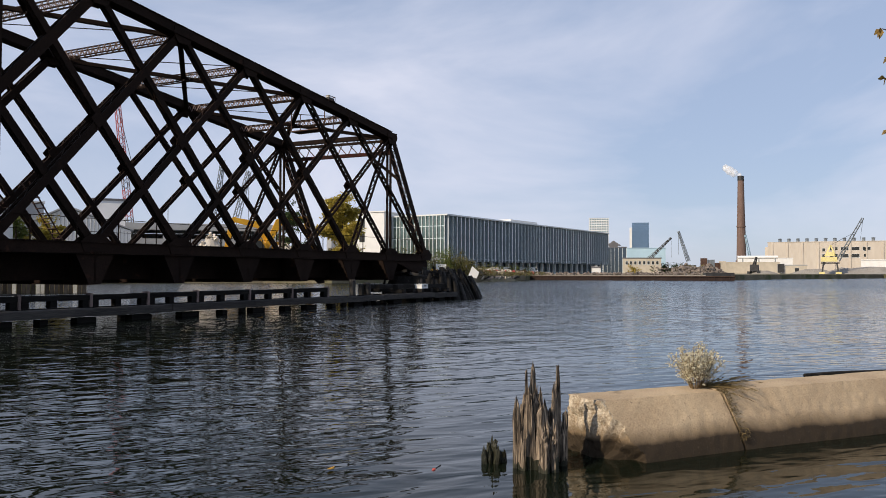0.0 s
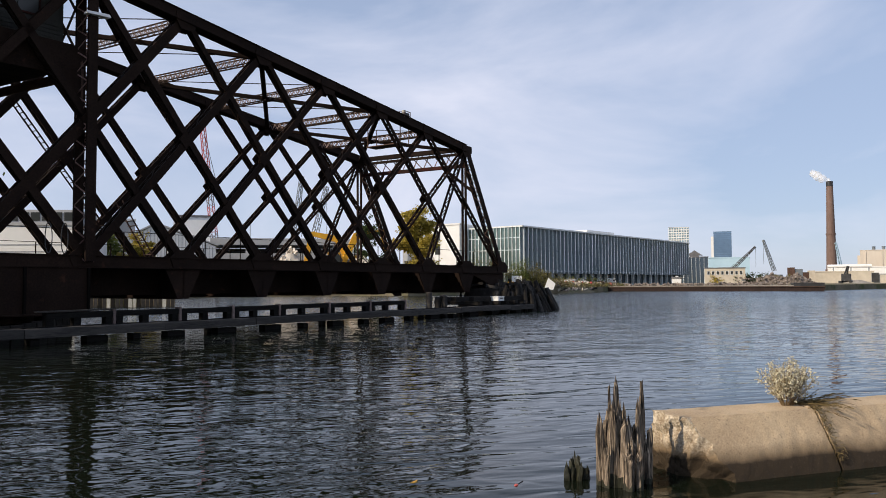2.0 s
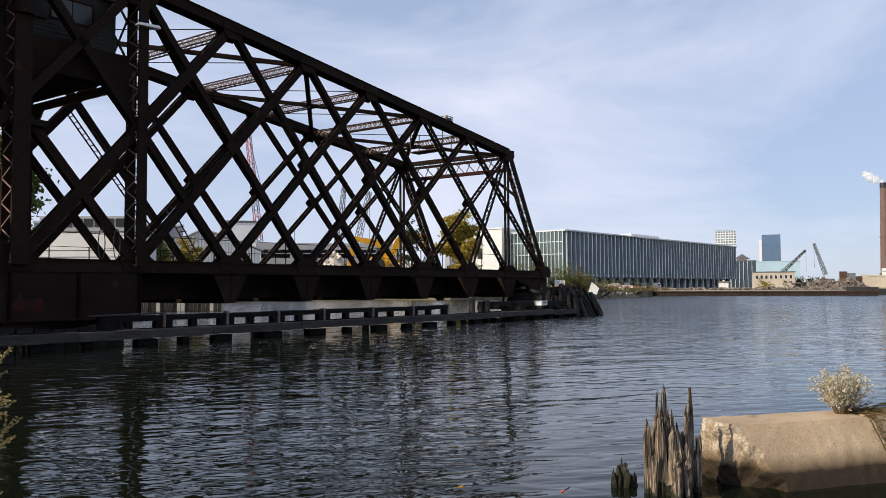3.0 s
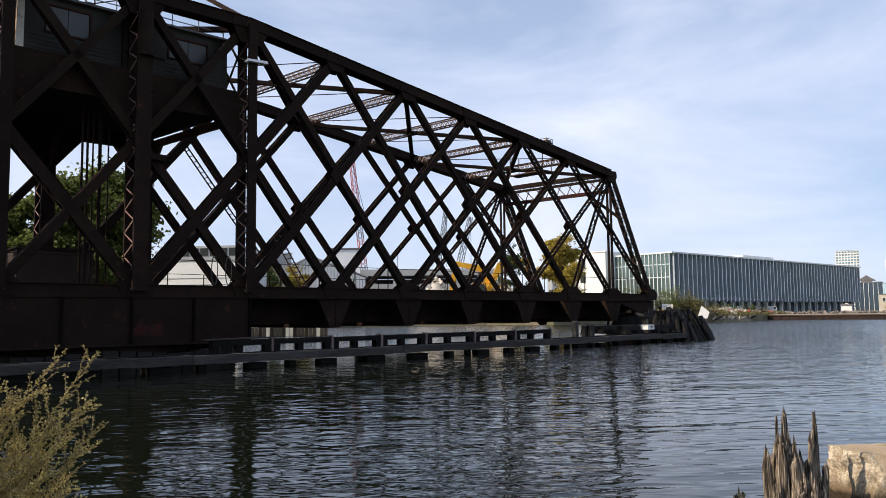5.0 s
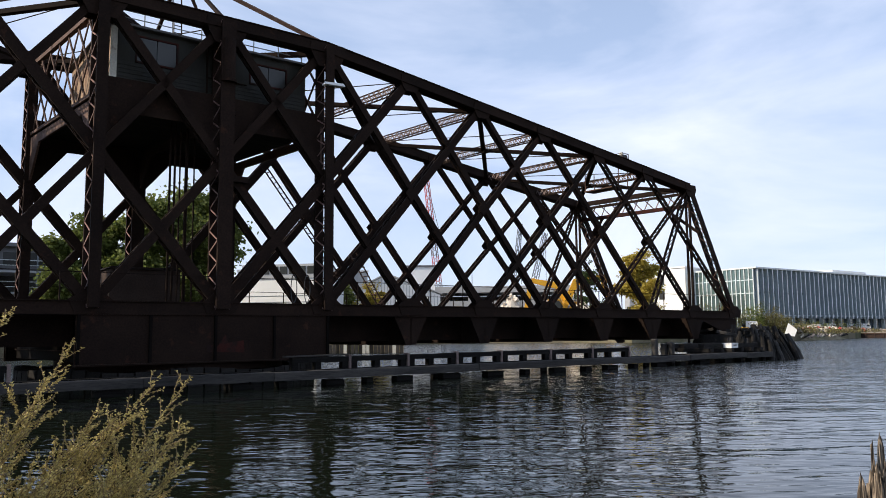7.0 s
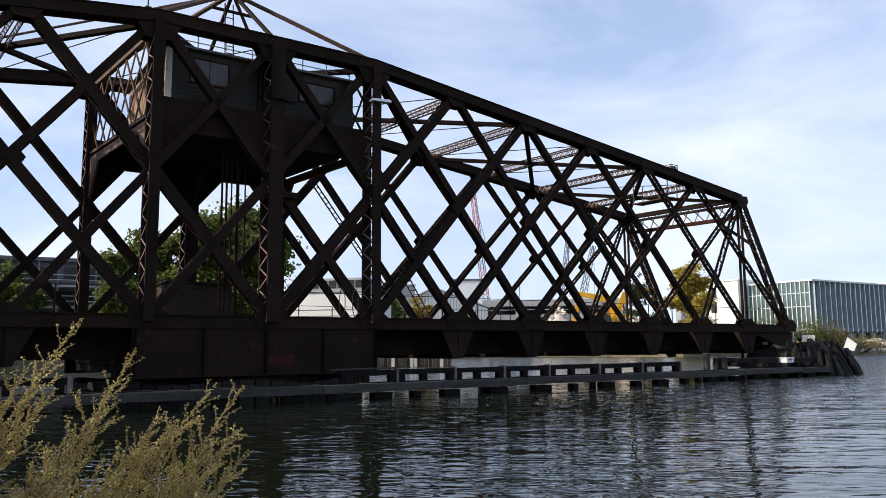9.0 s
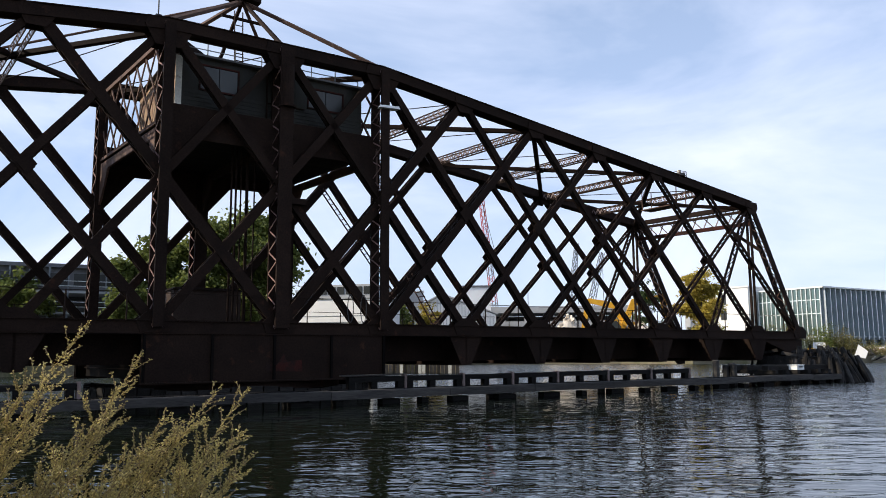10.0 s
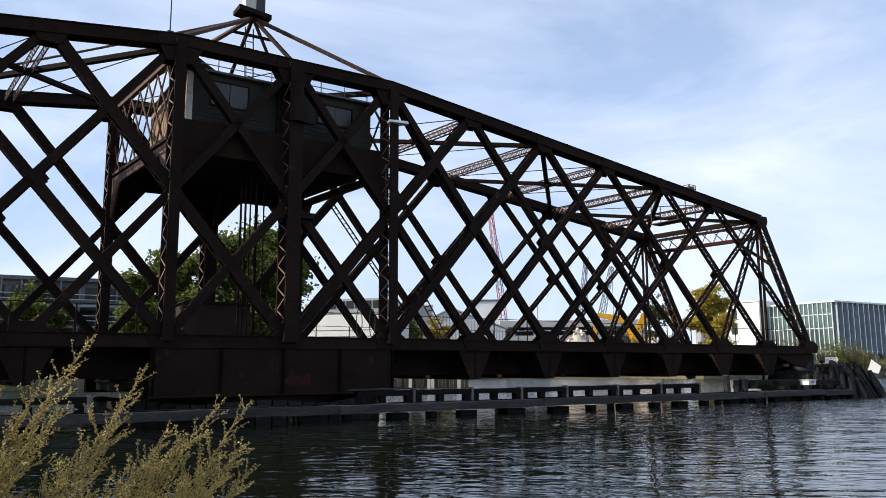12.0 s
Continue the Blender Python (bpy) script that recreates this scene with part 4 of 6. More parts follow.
part("lid", Shape().tube((0, 0, 0.45), (0, 0, 0.5), 0.3, 0.24, 12), YELLOW, bucket)

head = thing("fender_head", (36.6, -0.8, 0), "rounded fender head of leaning dark broken timbers", "fender")
part("fill", roughened(Shape().tube((0, 0, -1.5), (0, 0, 1.6), 3.4, 2.5, 24).mesh("fill"), 0.25, 0.9), TIMBER, head)
for row, (r0, r1, zt) in enumerate(((4.75, 3.35, 1.5), (4.3, 2.7, 1.95), (3.4, 1.9, 2.1))):
    for i in range(56):
        a = radians(-150 + i * 4.1 + rnd.uniform(-1.8, 1.8))
        c, d = math.cos(a), math.sin(a)
        tw = rnd.gauss(0.1, 0.09)
        h = zt + rnd.uniform(-0.75, 0.25)
        k = rnd.uniform(-0.25, 0.3)
        p = Vector((c * r0, d * r0, -1.2))
        q = Vector((math.cos(a + tw) * (r1 + k), math.sin(a + tw) * (r1 + k), h))
        log = Shape()
        mid = p.lerp(q, 0.6) + Vector((rnd.gauss(0, 0.05), rnd.gauss(0, 0.05), 0))
        w = rnd.uniform(0.12, 0.19)
        log.tube(p, mid, w * 1.05, w, 7).tube(mid, q, w, w * rnd.uniform(0.55, 0.95), 7)
        part("timber", roughened(log.mesh("timber"), 0.05, 3.1, i), GREY_TIMBER if rnd.random() < 0.25 else TIMBER, head)
for i in range(26):
    a, r = rnd.uniform(0, math.tau), rnd.uniform(0, 2.8)
    c = Vector((math.cos(a) * r, math.sin(a) * r, 1.55 + rnd.uniform(0, 0.35)))
    b = rnd.uniform(0, math.tau)
    e = Vector((math.cos(b), math.sin(b), rnd.uniform(-0.25, 0.25))) * rnd.uniform(0.4, 1.0)
    part("loose_timber", Shape().beam(c - e, c + e, rnd.uniform(0.15, 0.3), 0.2, side=(0, 0, 1)), GREY_TIMBER if i % 4 == 0 else TIMBER, head)


# ---- near piles, concrete wall, plants ----
def shard(s, x, y, r, h, rnd, low=-0.6):
    """One splinter of a rotten pile: narrowing, slightly leaning, with a ragged tip."""
    n = 7
    lx, ly = rnd.uniform(-0.03, 0.03), rnd.uniform(-0.03, 0.03)
    levels = [(low, 1.05), (0.12 * h, 1.0), (0.4 * h, rnd.uniform(0.8, 1.0)), (0.62 * h, rnd.uniform(0.7, 0.95)), (0.8 * h, rnd.uniform(0.6, 0.9)), (0.92 * h, rnd.uniform(0.45, 0.8)), (h, rnd.uniform(0.12, 0.45))]
    a0 = rnd.uniform(0, 6)
    flute = [rnd.uniform(0.55, 1.3) for i in range(n)]
    verts = []
    for z, k in levels:
        f = max(0, z) / max(h, 0.01)
        for i in range(n):
            a = a0 + i * math.tau / n
            rr = r * k * flute[i] * rnd.uniform(0.85, 1.12)
            verts.append((x + lx * f + math.cos(a) * rr, y + ly * f + math.sin(a) * rr, z + rnd.uniform(-0.04, 0.04) * (2.0 if z == h else 1)))
    faces = [tuple(range((len(levels) - 1) * n, len(levels) * n))]
    for j in range(len(levels) - 1):
        for i in range(n):
            faces.append((j * n + i, j * n + (i + 1) % n, (j + 1) * n + (i + 1) % n, (j + 1) * n + i))
    s.add(verts, faces)


def wet_below(me, wet, z):
    """Gives the faces in the splash zone the wet material."""
    me.materials.append(wet)
    for p in me.polygons:
        if p.center.z < z + 0.03 * math.sin(p.center.x * 9):
            p.material_index = 1


def rotten_pile(cx, cy, r, heights, seed, label):
    rnd = random.Random(seed)
    th = thing("timber_pile", (cx + 0.08, cy - 0.06, 0), label, "pile", group="old mooring piles")
    for i, h in enumerate(heights):
        a = i * 2.399
        q = r * math.sqrt((i + 0.5) / len(heights))
        s = Shape()
        shard(s, q * math.cos(a), q * math.sin(a), r * rnd.uniform(0.3, 0.5), h, rnd)
        me = s.mesh("splinter")
        me.materials.append(PILE)
        wet_below(me, WET_PILE, 0.3 if heights[0] < 0.3 else 0.09)
        part("splinter", me, PILE, th)
    return th


def ragged(n, low, high, seed):
    rnd = random.Random(seed)
    return [low + (high - low) * rnd.random() ** 1.3 for i in range(n)]


rotten_pile(-5.33, -27.80, 0.12, [1.02, 0.95, 0.8, *ragged(6, 0.5, 0.85, 1)], 1, "splintered grey-brown rotten timber pile in the water")
rotten_pile(-5.44, -27.76, 0.09, [0.74, 0.68, *ragged(5, 0.4, 0.7, 2)], 2, "splintered grey-brown rotten timber pile, lower and lit on its side")
rotten_pile(-5.14, -27.98, 0.11, [1.0, 0.8, *ragged(5, 0.4, 0.7, 3)], 3, "splintered dark rotten timber pile with a thin tall tip")
rotten_pile(-5.42, -28.0, 0.1, [0.46, 0.4, *ragged(4, 0.2, 0.4, 5)], 5, "short split pale timber pile stump")
stub = rotten_pile(-5.37, -27.36, 0.1, [0.22, 0.19, *ragged(9, 0.06, 0.17, 6)], 6, "small wet green-black pile stub just above the water")

WALL_A, WALL_D, WALL_N = Vector((-4.32, -28.53, 0)), Vector((0.811, -0.584, 0)), Vector((-0.584, -0.811, 0))
SECTION = [(-0.57, -1.0), (-0.57, 0.2), (-0.56, 0.56), (-0.53, 0.605), (-0.35, 0.61), (-0.18, 0.61), (-0.02, 0.605), (0.09, 0.44), (0.18, 0.30), (0.27, 0.16), (0.32, 0.07), (0.35, 0.0), (0.36, -0.06), (0.38, -0.3), (0.40, -1.0)]


def fine_section(step=0.014):
    out = []
    for (a, b), (c, d) in zip(SECTION, SECTION[1:]):
        n = max(1, int(math.hypot(c - a, d - b) / step))
        out += [(a + (c - a) * i / n, b + (d - b) * i / n) for i in range(n)]
    return out + [SECTION[-1]]


def concrete_block(name, s0, s1, broken, seed, label):
    sec = fine_section()
    n = int((s1 - s0) / 0.016)
    m = len(sec)
    verts, faces = [], []
    for i in range(n + 1):
        f = i / n
        for j, (q, z) in enumerate(sec):
            start = s0
            if broken:
                slope = max(0, (q + 0.1)) * 0.8
                start += slope * (1 if q > -0.1 else 0) + 0.07 * noise.noise(Vector((q * 6, z * 7, 2))) + 0.03 * noise.noise(Vector((q * 19, z * 19, 5)))
            s = start + (s1 - start) * f
            p = WALL_A + WALL_D * s + WALL_N * q
            p.z = z
            wob = noise.noise(Vector((s * 1.3, q * 2 + seed, z * 2))) * 0.010 + noise.noise(Vector((s * 9, q * 9 + seed, z * 9))) * 0.006
            p += WALL_N * wob
            p.z += wob * 0.8
            verts.append(tuple(p))
    for i in range(n):
        for j in range(m - 1):
            faces.append((i * m + j, i * m + j + 1, (i + 1) * m + j + 1, (i + 1) * m + j))
    side_faces = len(faces)
    # rough end cap: rings shrinking inwards
    for end, base in ((0, 0), (1, n * m)):
        ring = list(range(base, base + m))
        cq, cz = -0.1, -0.2
        prev = ring
        for k in range(1, 27):
            f = 1 - k / 26.5
            cur = []
            for j in range(m):
                v = Vector(verts[ring[j]])
                s_here = (v - WALL_A).dot(WALL_D)
                q, z = sec[j]
                qq, zz = cq + (q - cq) * f, cz + (z - cz) * f
                bump = 0.07 * noise.noise(Vector((qq * 7, zz * 7, seed + 3))) + 0.03 * noise.noise(Vector((qq * 18, zz * 18, seed)))
                mid = s0 if end == 0 else s1
                s2 = s_here * f + mid * (1 - f) + (bump if broken and end == 0 else 0)
                p = WALL_A + WALL_D * s2 + WALL_N * qq
                p.z = zz
                cur.append(len(verts))
                verts.append(tuple(p))
            for j in range(m - 1):
                a, b, c, d = prev[j], prev[j + 1], cur[j + 1], cur[j]
                faces.append((d, c, b, a) if end == 0 else (a, b, c, d))
            prev = cur
        faces.append(tuple(prev))
    sh = Shape()
    sh.v, sh.f = verts, faces
    th = tagged(new(name), label, "wall")
    me = sh.mesh("concrete_body")
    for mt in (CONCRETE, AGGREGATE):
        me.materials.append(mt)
    for k, p in enumerate(me.polygons):
        c = p.center
        s = (c - WALL_A).dot(WALL_D)
        if broken and (k >= side_faces or s < s0 + 0.14 + 0.15 * noise.noise(c * 5) and (c - WALL_A).dot(WALL_N) > -0.05):
            p.material_index = 1
        p.use_smooth = True
    me.set_sharp_from_angle(angle=radians(26))
    part("concrete_body", me, CONCRETE, th)
    return th


concrete_block("concrete_wall", -0.36, 1.36, True, 1.0, "weathered tan concrete wall block with a broken end, in the water")
concrete_block("concrete_wall", 1.40, 9.5, False, 4.0, "long weathered tan concrete wall block, in the water")
drift = thing("drift_pole", (3.74, -29.58, 0.02), "dark waterlogged pole floating behind the concrete wall", "pole")
dp = Shape()
for i in range(8):
    a, b = i / 8, (i + 1) / 8
    f = lambda t: (t * 3.6, -t * 2.92, -0.02 + 0.012 * math.sin(t * 9))
    dp.tube(f(a), f(b), 0.04 - 0.014 * a, 0.04 - 0.014 * b, 7)
part("pole", dp, TIMBER, drift)


def blade(verts, faces, p, d, length, width, rnd, bend=0.3):
    """One small leaf: two quads, folded and bent."""
    d = d.normalized()
    s = d.cross(Vector((rnd.uniform(-1, 1), rnd.uniform(-1, 1), rnd.uniform(-1, 1)))).normalized() * width / 2
    q = p + d * length * 0.55
    r = p + d * length + Vector((0, 0, -bend * length))
    k = len(verts)
    verts += [tuple(p), tuple(q + s), tuple(r), tuple(q - s)]
    faces.append((k, k + 1, k + 2, k + 3))


def arc(p, d, length, n, rnd, droop, wobble=0.05):
    """Points of a stem that grows from p along d and bends over."""
    pts, d = [p.copy()], d.normalized()
    for i in range(n):
        d = (d + Vector((rnd.gauss(0, wobble), rnd.gauss(0, wobble), rnd.gauss(0, wobble) - droop))).normalized()
        pts.append(pts[-1] + d * length / n)
    return pts


def weed(base, tip, seed, shoots=30, fullness=1.0):
    """A seeding mugwort: a reddish stem arching from base to tip, with rising side spikes crowded with tiny seed heads."""
    rnd = random.Random(seed)
    base, tip = Vector(base), Vector(tip)
    th = thing("weed", base, "tall yellow-green seeding mugwort plant growing on the river bank", "plant", group="bank weeds")
    b = tip - base
    bend = Vector((b.x * 0.15, b.y * 0.15, b.z * 0.55))
    along = lambda t: bend * (2 * t * (1 - t)) + b * (t * t)
    stem, lv, lf = Shape(), [], []
    pts = [along(i / 18) for i in range(19)]
    for i, (p, q) in enumerate(zip(pts, pts[1:])):
        stem.tube(p, q, 0.0062 * (1.04 - i / 18), 0.0062 * (1.04 - (i + 1) / 18), 5)

    def seeds(spike, step, size):
        for p, q in zip(spike, spike[1:]):
            d = (q - p).normalized()
            n = max(1, int((q - p).length / step))
            for k in range(n):
                c = p.lerp(q, (k + rnd.random()) / n)
                for e in range(3):
                    o = Vector((rnd.gauss(0, 1), rnd.gauss(0, 1), rnd.gauss(0, 0.7)))
                    blade(lv, lf, c + o * 0.0014, d * 0.9 + o * 0.5, rnd.uniform(0.006, 0.012) * size, rnd.uniform(0.004, 0.0065) * size, rnd, 0.15)

    seeds(pts[12:], 0.006, 1.0)
    for i in range(shoots):
        t = 0.42 + 0.56 * (i + rnd.random()) / shoots
        p, ax = along(t), (along(min(1, t + 0.02)) - along(t - 0.02)).normalized()
        a = i * 2.4 + rnd.gauss(0, 0.4)
        out = Vector((math.cos(a), math.sin(a), 0))
        ln = (0.05 + 0.42 * (1 - t) * rnd.uniform(0.5, 1.0)) * fullness
        spike = arc(p, ax + out * rnd.uniform(0.6, 1.0) + Vector((0.12, 0, 0)), ln, 7, rnd, -0.03, 0.08)
        for u, v in zip(spike, spike[1:]):
            stem.tube(u, v, 0.0017, 0.0013, 4)
        seeds(spike, 0.0065, 1.0)
        if ln > 0.09:
            for k in (2, 3, 4, 5):
                o = Vector((rnd.gauss(0, 1), rnd.gauss(0, 1), rnd.gauss(0.6, 0.4))).normalized()
                twig = arc(spike[k], (spike[k + 1] - spike[k]).normalized() + o * 0.7, ln * rnd.uniform(0.2, 0.4), 3, rnd, -0.03, 0.1)
                seeds(twig, 0.006, 0.9)
    sprays = Shape()
    sprays.v, sprays.f = lv, lf
    part("stem", stem, WEED_STEM, th)
    tagged(part("seed_sprays", sprays, WEED, th), kind="stuff")


# the tall leaders, then the thicket round their feet
LEADERS = [(-12.09, -28.2, 2.08, 0.26), (-11.91, -28.2, 1.97, 0.16), (-11.66, -28.3, 1.85, 0.34), (-11.56, -28.3, 1.84, 0.26), (-12.36, -28.2, 1.90, 0.16), (-12.24, -28.25, 1.93, 0.1), (-12.2, -28.3, 1.84, 0.12), (-11.80, -28.34, 1.74, 0.3), (-11.6, -28.4, 1.7, 0.3), (-12.02, -28.34, 1.78, 0.2), (-11.56, -28.36, 1.62, 0.3), (-12.45, -28.3, 1.82, 0.2),
           (-11.755, -28.3, 1.72, 0.34), (-11.82, -28.26, 1.76, 0.3), (-12.02, -28.3, 1.81, 0.24), (-11.59, -28.34, 1.69, 0.36), (-12.17, -28.3, 1.85, 0.26), (-11.69, -28.36, 1.63, 0.34), (-11.9, -28.36, 1.68, 0.36)]
for i, (x, y, z, lean) in enumerate(LEADERS):
    weed((x - lean - 0.34, y - 0.04, 0.41), (x, y, z), 20 + i, 36, 1.1)
rnd = random.Random(6)
for i in range(50):
    f = i / 49
    x = -12.95 + 1.38 * f + rnd.uniform(-0.03, 0.03)
    y = -28.5 + 0.4 * rnd.random()
    weed((x - rnd.uniform(0.3, 0.55), y - 0.05, 0.41), (x, y, 1.72 - 0.14 * f + rnd.uniform(-0.26, 0.05)), 60 + i, 28, 1.1)


def aster_bush(x, y, z, tall, wide, seed):
    rnd = random.Random(seed)
    th = thing("aster_bush", (x, y, z), "dry bush with pale seed heads growing on the concrete wall", "bush")
    st, hv, hf, gv, gf = Shape(), [], [], [], []
    for i in range(70):
        a = rnd.uniform(0, math.tau)
        out = rnd.random() ** 0.6
        sh = arc(Vector((math.cos(a) * 0.05, math.sin(a) * 0.05, 0)), Vector((math.cos(a) * out * wide, math.sin(a) * out * wide, tall * 0.9)), tall * rnd.uniform(0.65, 1.05), 7, rnd, 0.0, 0.09)
        for p, q in zip(sh, sh[1:]):
            st.tube(p, q, 0.0035, 0.0028, 4)
        for k in range(3, 8):
            for u in range(6):
                c = sh[min(k, 7)] + Vector((rnd.gauss(0, 0.025), rnd.gauss(0, 0.025), rnd.gauss(0, 0.025)))
                for w in range(3):
                    blade(hv, hf, c, Vector((rnd.gauss(0, 1), rnd.gauss(0, 1), rnd.gauss(0.4, 1))), rnd.uniform(0.014, 0.03), 0.015, rnd, 0.1)
    for i in range(150):
        a = rnd.uniform(-0.6, 1.2)
        d = Vector((WALL_D.x * math.cos(a) + WALL_N.x * math.sin(a), WALL_D.y * math.cos(a) + WALL_N.y * math.sin(a), rnd.uniform(0.0, 0.3)))
        pts = arc(Vector((rnd.gauss(0.06, 0.06), rnd.gauss(0, 0.04), 0.03)) + WALL_D * 0.12, d, rnd.uniform(0.2, 0.62), 5, rnd, 0.05, 0.07)
        for p, q in zip(pts, pts[1:]):
            blade(gv, gf, p, q - p, (q - p).length * 1.2, 0.014, rnd, 0.05)
    part("stems", st, WEED_STEM, th)
    s = Shape()
    s.v, s.f = hv, hf
    tagged(part("bloom", s, ASTER, th), kind="stuff")
    s = Shape()
    s.v, s.f = gv, gf
    tagged(part("trailing_grass", s, DRY_GRASS, th), kind="stuff")


aster_bush(-3.13, -29.02, 0.59, 0.52, 0.27, 8)
crack = thing("crack_weeds", (0, 0, 0), "low dry weeds rooted in the joint between concrete blocks", "plant")
rnd = random.Random(12)
cv, cf = [], []
for i in range(420):
    t = rnd.random()
    q, z = (-0.1 + t * 0.42), 0.61 - max(0, t - 0.25) * 0.66
    p = WALL_A + WALL_D * (1.38 + rnd.gauss(0, 0.02) + 0.10 * rnd.random() ** 3) + WALL_N * q
    p.z = z
    blade(cv, cf, p, Vector((WALL_N.x + rnd.gauss(0, 0.8), WALL_N.y + rnd.gauss(0, 0.8), rnd.gauss(0.3, 0.6))), rnd.uniform(0.02, 0.08), 0.008, rnd, 0.4)
s = Shape()
s.v, s.f = cv, cf
tagged(part("blades", s, DRY_GRASS, crack), kind="stuff")


# two bits of litter afloat
float_leaf = thing("floating_leaf", (-6.41, -26.19, 0.015), "curled orange autumn leaf floating on the water", "leaf")
s = Shape()
edge = [(-0.06, 0, 0.01), (-0.02, 0.02, 0.0), (0.02, 0.018, 0.002), (0.06, 0, 0.012), (0.02, -0.018, 0.0), (-0.02, -0.02, 0.003)]
s.add([*edge, *((x, y, z + 0.006) for x, y, z in edge)], [(5, 4, 3, 2, 1, 0), (6, 7, 8, 9, 10, 11), *((q, (q + 1) % 6, 6 + (q + 1) % 6, 6 + q) for q in range(6))])
part("blade", s, YELLOW, float_leaf)
litter = thing("floating_litter", (-5.88, -27.07, 0.0), "small red scrap of litter floating on the water", "litter")
part("scrap", roughened(Shape().tube((-0.04, 0, -0.01), (0.0, 0.005, 0.004), 0.012, 0.02, 9).tube((0.0, 0.005, 0.004), (0.06, 0.015, -0.004), 0.02, 0.008, 9).mesh("scrap"), 0.006, 14), RED_CRANE, litter)
part("twig", Shape().tube((0.06, 0.015, 0.004), (0.2, 0.04, 0.004), 0.006, 0.003, 5), TIMBER, litter)


# ---- trees ----
def tree(name, x, y, z, tall, wide, leaf, count, seed, label, leaf_size=0.3, low=0.25):
    """A tapered trunk that forks into limbs, and a crown of many small leaves in uneven clumps."""
    rnd = random.Random(seed)
    th = thing(name, (x, y, z), label, "tree")
    wood, lv, lf = Shape(), [], []
    trunk = arc(Vector((0, 0, 0)), Vector((rnd.gauss(0, 0.06), rnd.gauss(0, 0.06), 1)), tall * 0.75, 8, rnd, 0, 0.05)
    r = tall * 0.022
    for i, (p, q) in enumerate(zip(trunk, trunk[1:])):
        wood.tube(p, q, r * (1 - i / 9), r * (1 - (i + 1) / 9), 7)
    clumps = []
    for i in range(26):
        f = rnd.uniform(low, 1.0)
        p = trunk[min(8, int(f * 8))]
        a = rnd.uniform(0, math.tau)
        spread = wide * (0.55 + 0.45 * math.sin(math.pi * min(1, f * 0.9 + 0.05))) * rnd.uniform(0.5, 1.0)
        limb = arc(p, Vector((math.cos(a), math.sin(a), rnd.uniform(0.15, 0.9))), spread, 5, rnd, -0.02, 0.14)
        for j, (u, v) in enumerate(zip(limb, limb[1:])):
            wood.tube(u, v, r * 0.35 * (1 - j / 6), r * 0.35 * (1 - (j + 1) / 6), 5)
        for j in (2, 3, 4, 5):
            clumps.append((limb[j], wide * rnd.uniform(0.14, 0.3)))
    clumps.append((trunk[-1] + Vector((0, 0, tall * 0.08)), wide * 0.3))
    for i in range(count):
        c, rad = clumps[rnd.randrange(len(clumps))]
        o = Vector((rnd.gauss(0, 0.45), rnd.gauss(0, 0.45), rnd.gauss(0, 0.24))) * rad
        blade(lv, lf, c + o, Vector((rnd.gauss(0, 1), rnd.gauss(0, 1), rnd.gauss(-0.1, 0.6))), leaf_size * rnd.uniform(0.7, 1.3), leaf_size * 0.75, rnd, 0.2)
    part("trunk", wood, BARK, th)
    s = Shape()
    s.v, s.f = lv, lf
    tagged(part("crown", s, leaf, th), kind="stuff")
    return th


tree("tree", 6.0, 51.5, 1.25, 14.8, 5.4, LEAF_GREEN, 42000, 1, "large dense green tree behind the bridge tower", 0.46, 0.1)
tree("tree", 14.8, 50.0, 1.25, 18.2, 7.2, LEAF_GREEN, 66000, 2, "large dense green tree with drooping edge behind the bridge", 0.46, 0.1)
tree("tree", -3.5, 60, 1.25, 11.5, 4.2, LEAF_GREEN, 8000, 3, "smaller green tree by the rail yard", 0.4, 0.05)
tree("tree", -9.0, 54, 1.25, 7.0, 2.6, LEAF_GREEN, 3500, 11, "low green tree by the rail yard", 0.36, 0.05)
tree("tree", 43.5, 64, 1.25, 11.5, 3.6, LEAF_GREEN, 5000, 4, "green tree beside the white shed", 0.36, 0.08)
tree("tree", 47.5, 62, 1.25, 9.0, 3.0, LEAF_AUTUMN, 4000, 5, "small olive tree beside the sheds", 0.36, 0.08)
tree("tree", 90.0, 48.9, 1.25, 15.8, 5.2, LEAF_AUTUMN, 26000, 6, "tall yellow autumn tree near the white building", 0.42, 0.1)
tree("tree", 85.3, 54.4, 1.25, 14.5, 3.6, LEAF_DARK, 2600, 7, "half-bare dark green tree near the excavators", 0.36, 0.15)
tree("tree", 28.0, 66, 1.25, 8.0, 3.0, LEAF_DARK, 3500, 8, "dark low tree behind the white wall", 0.36, 0.05)


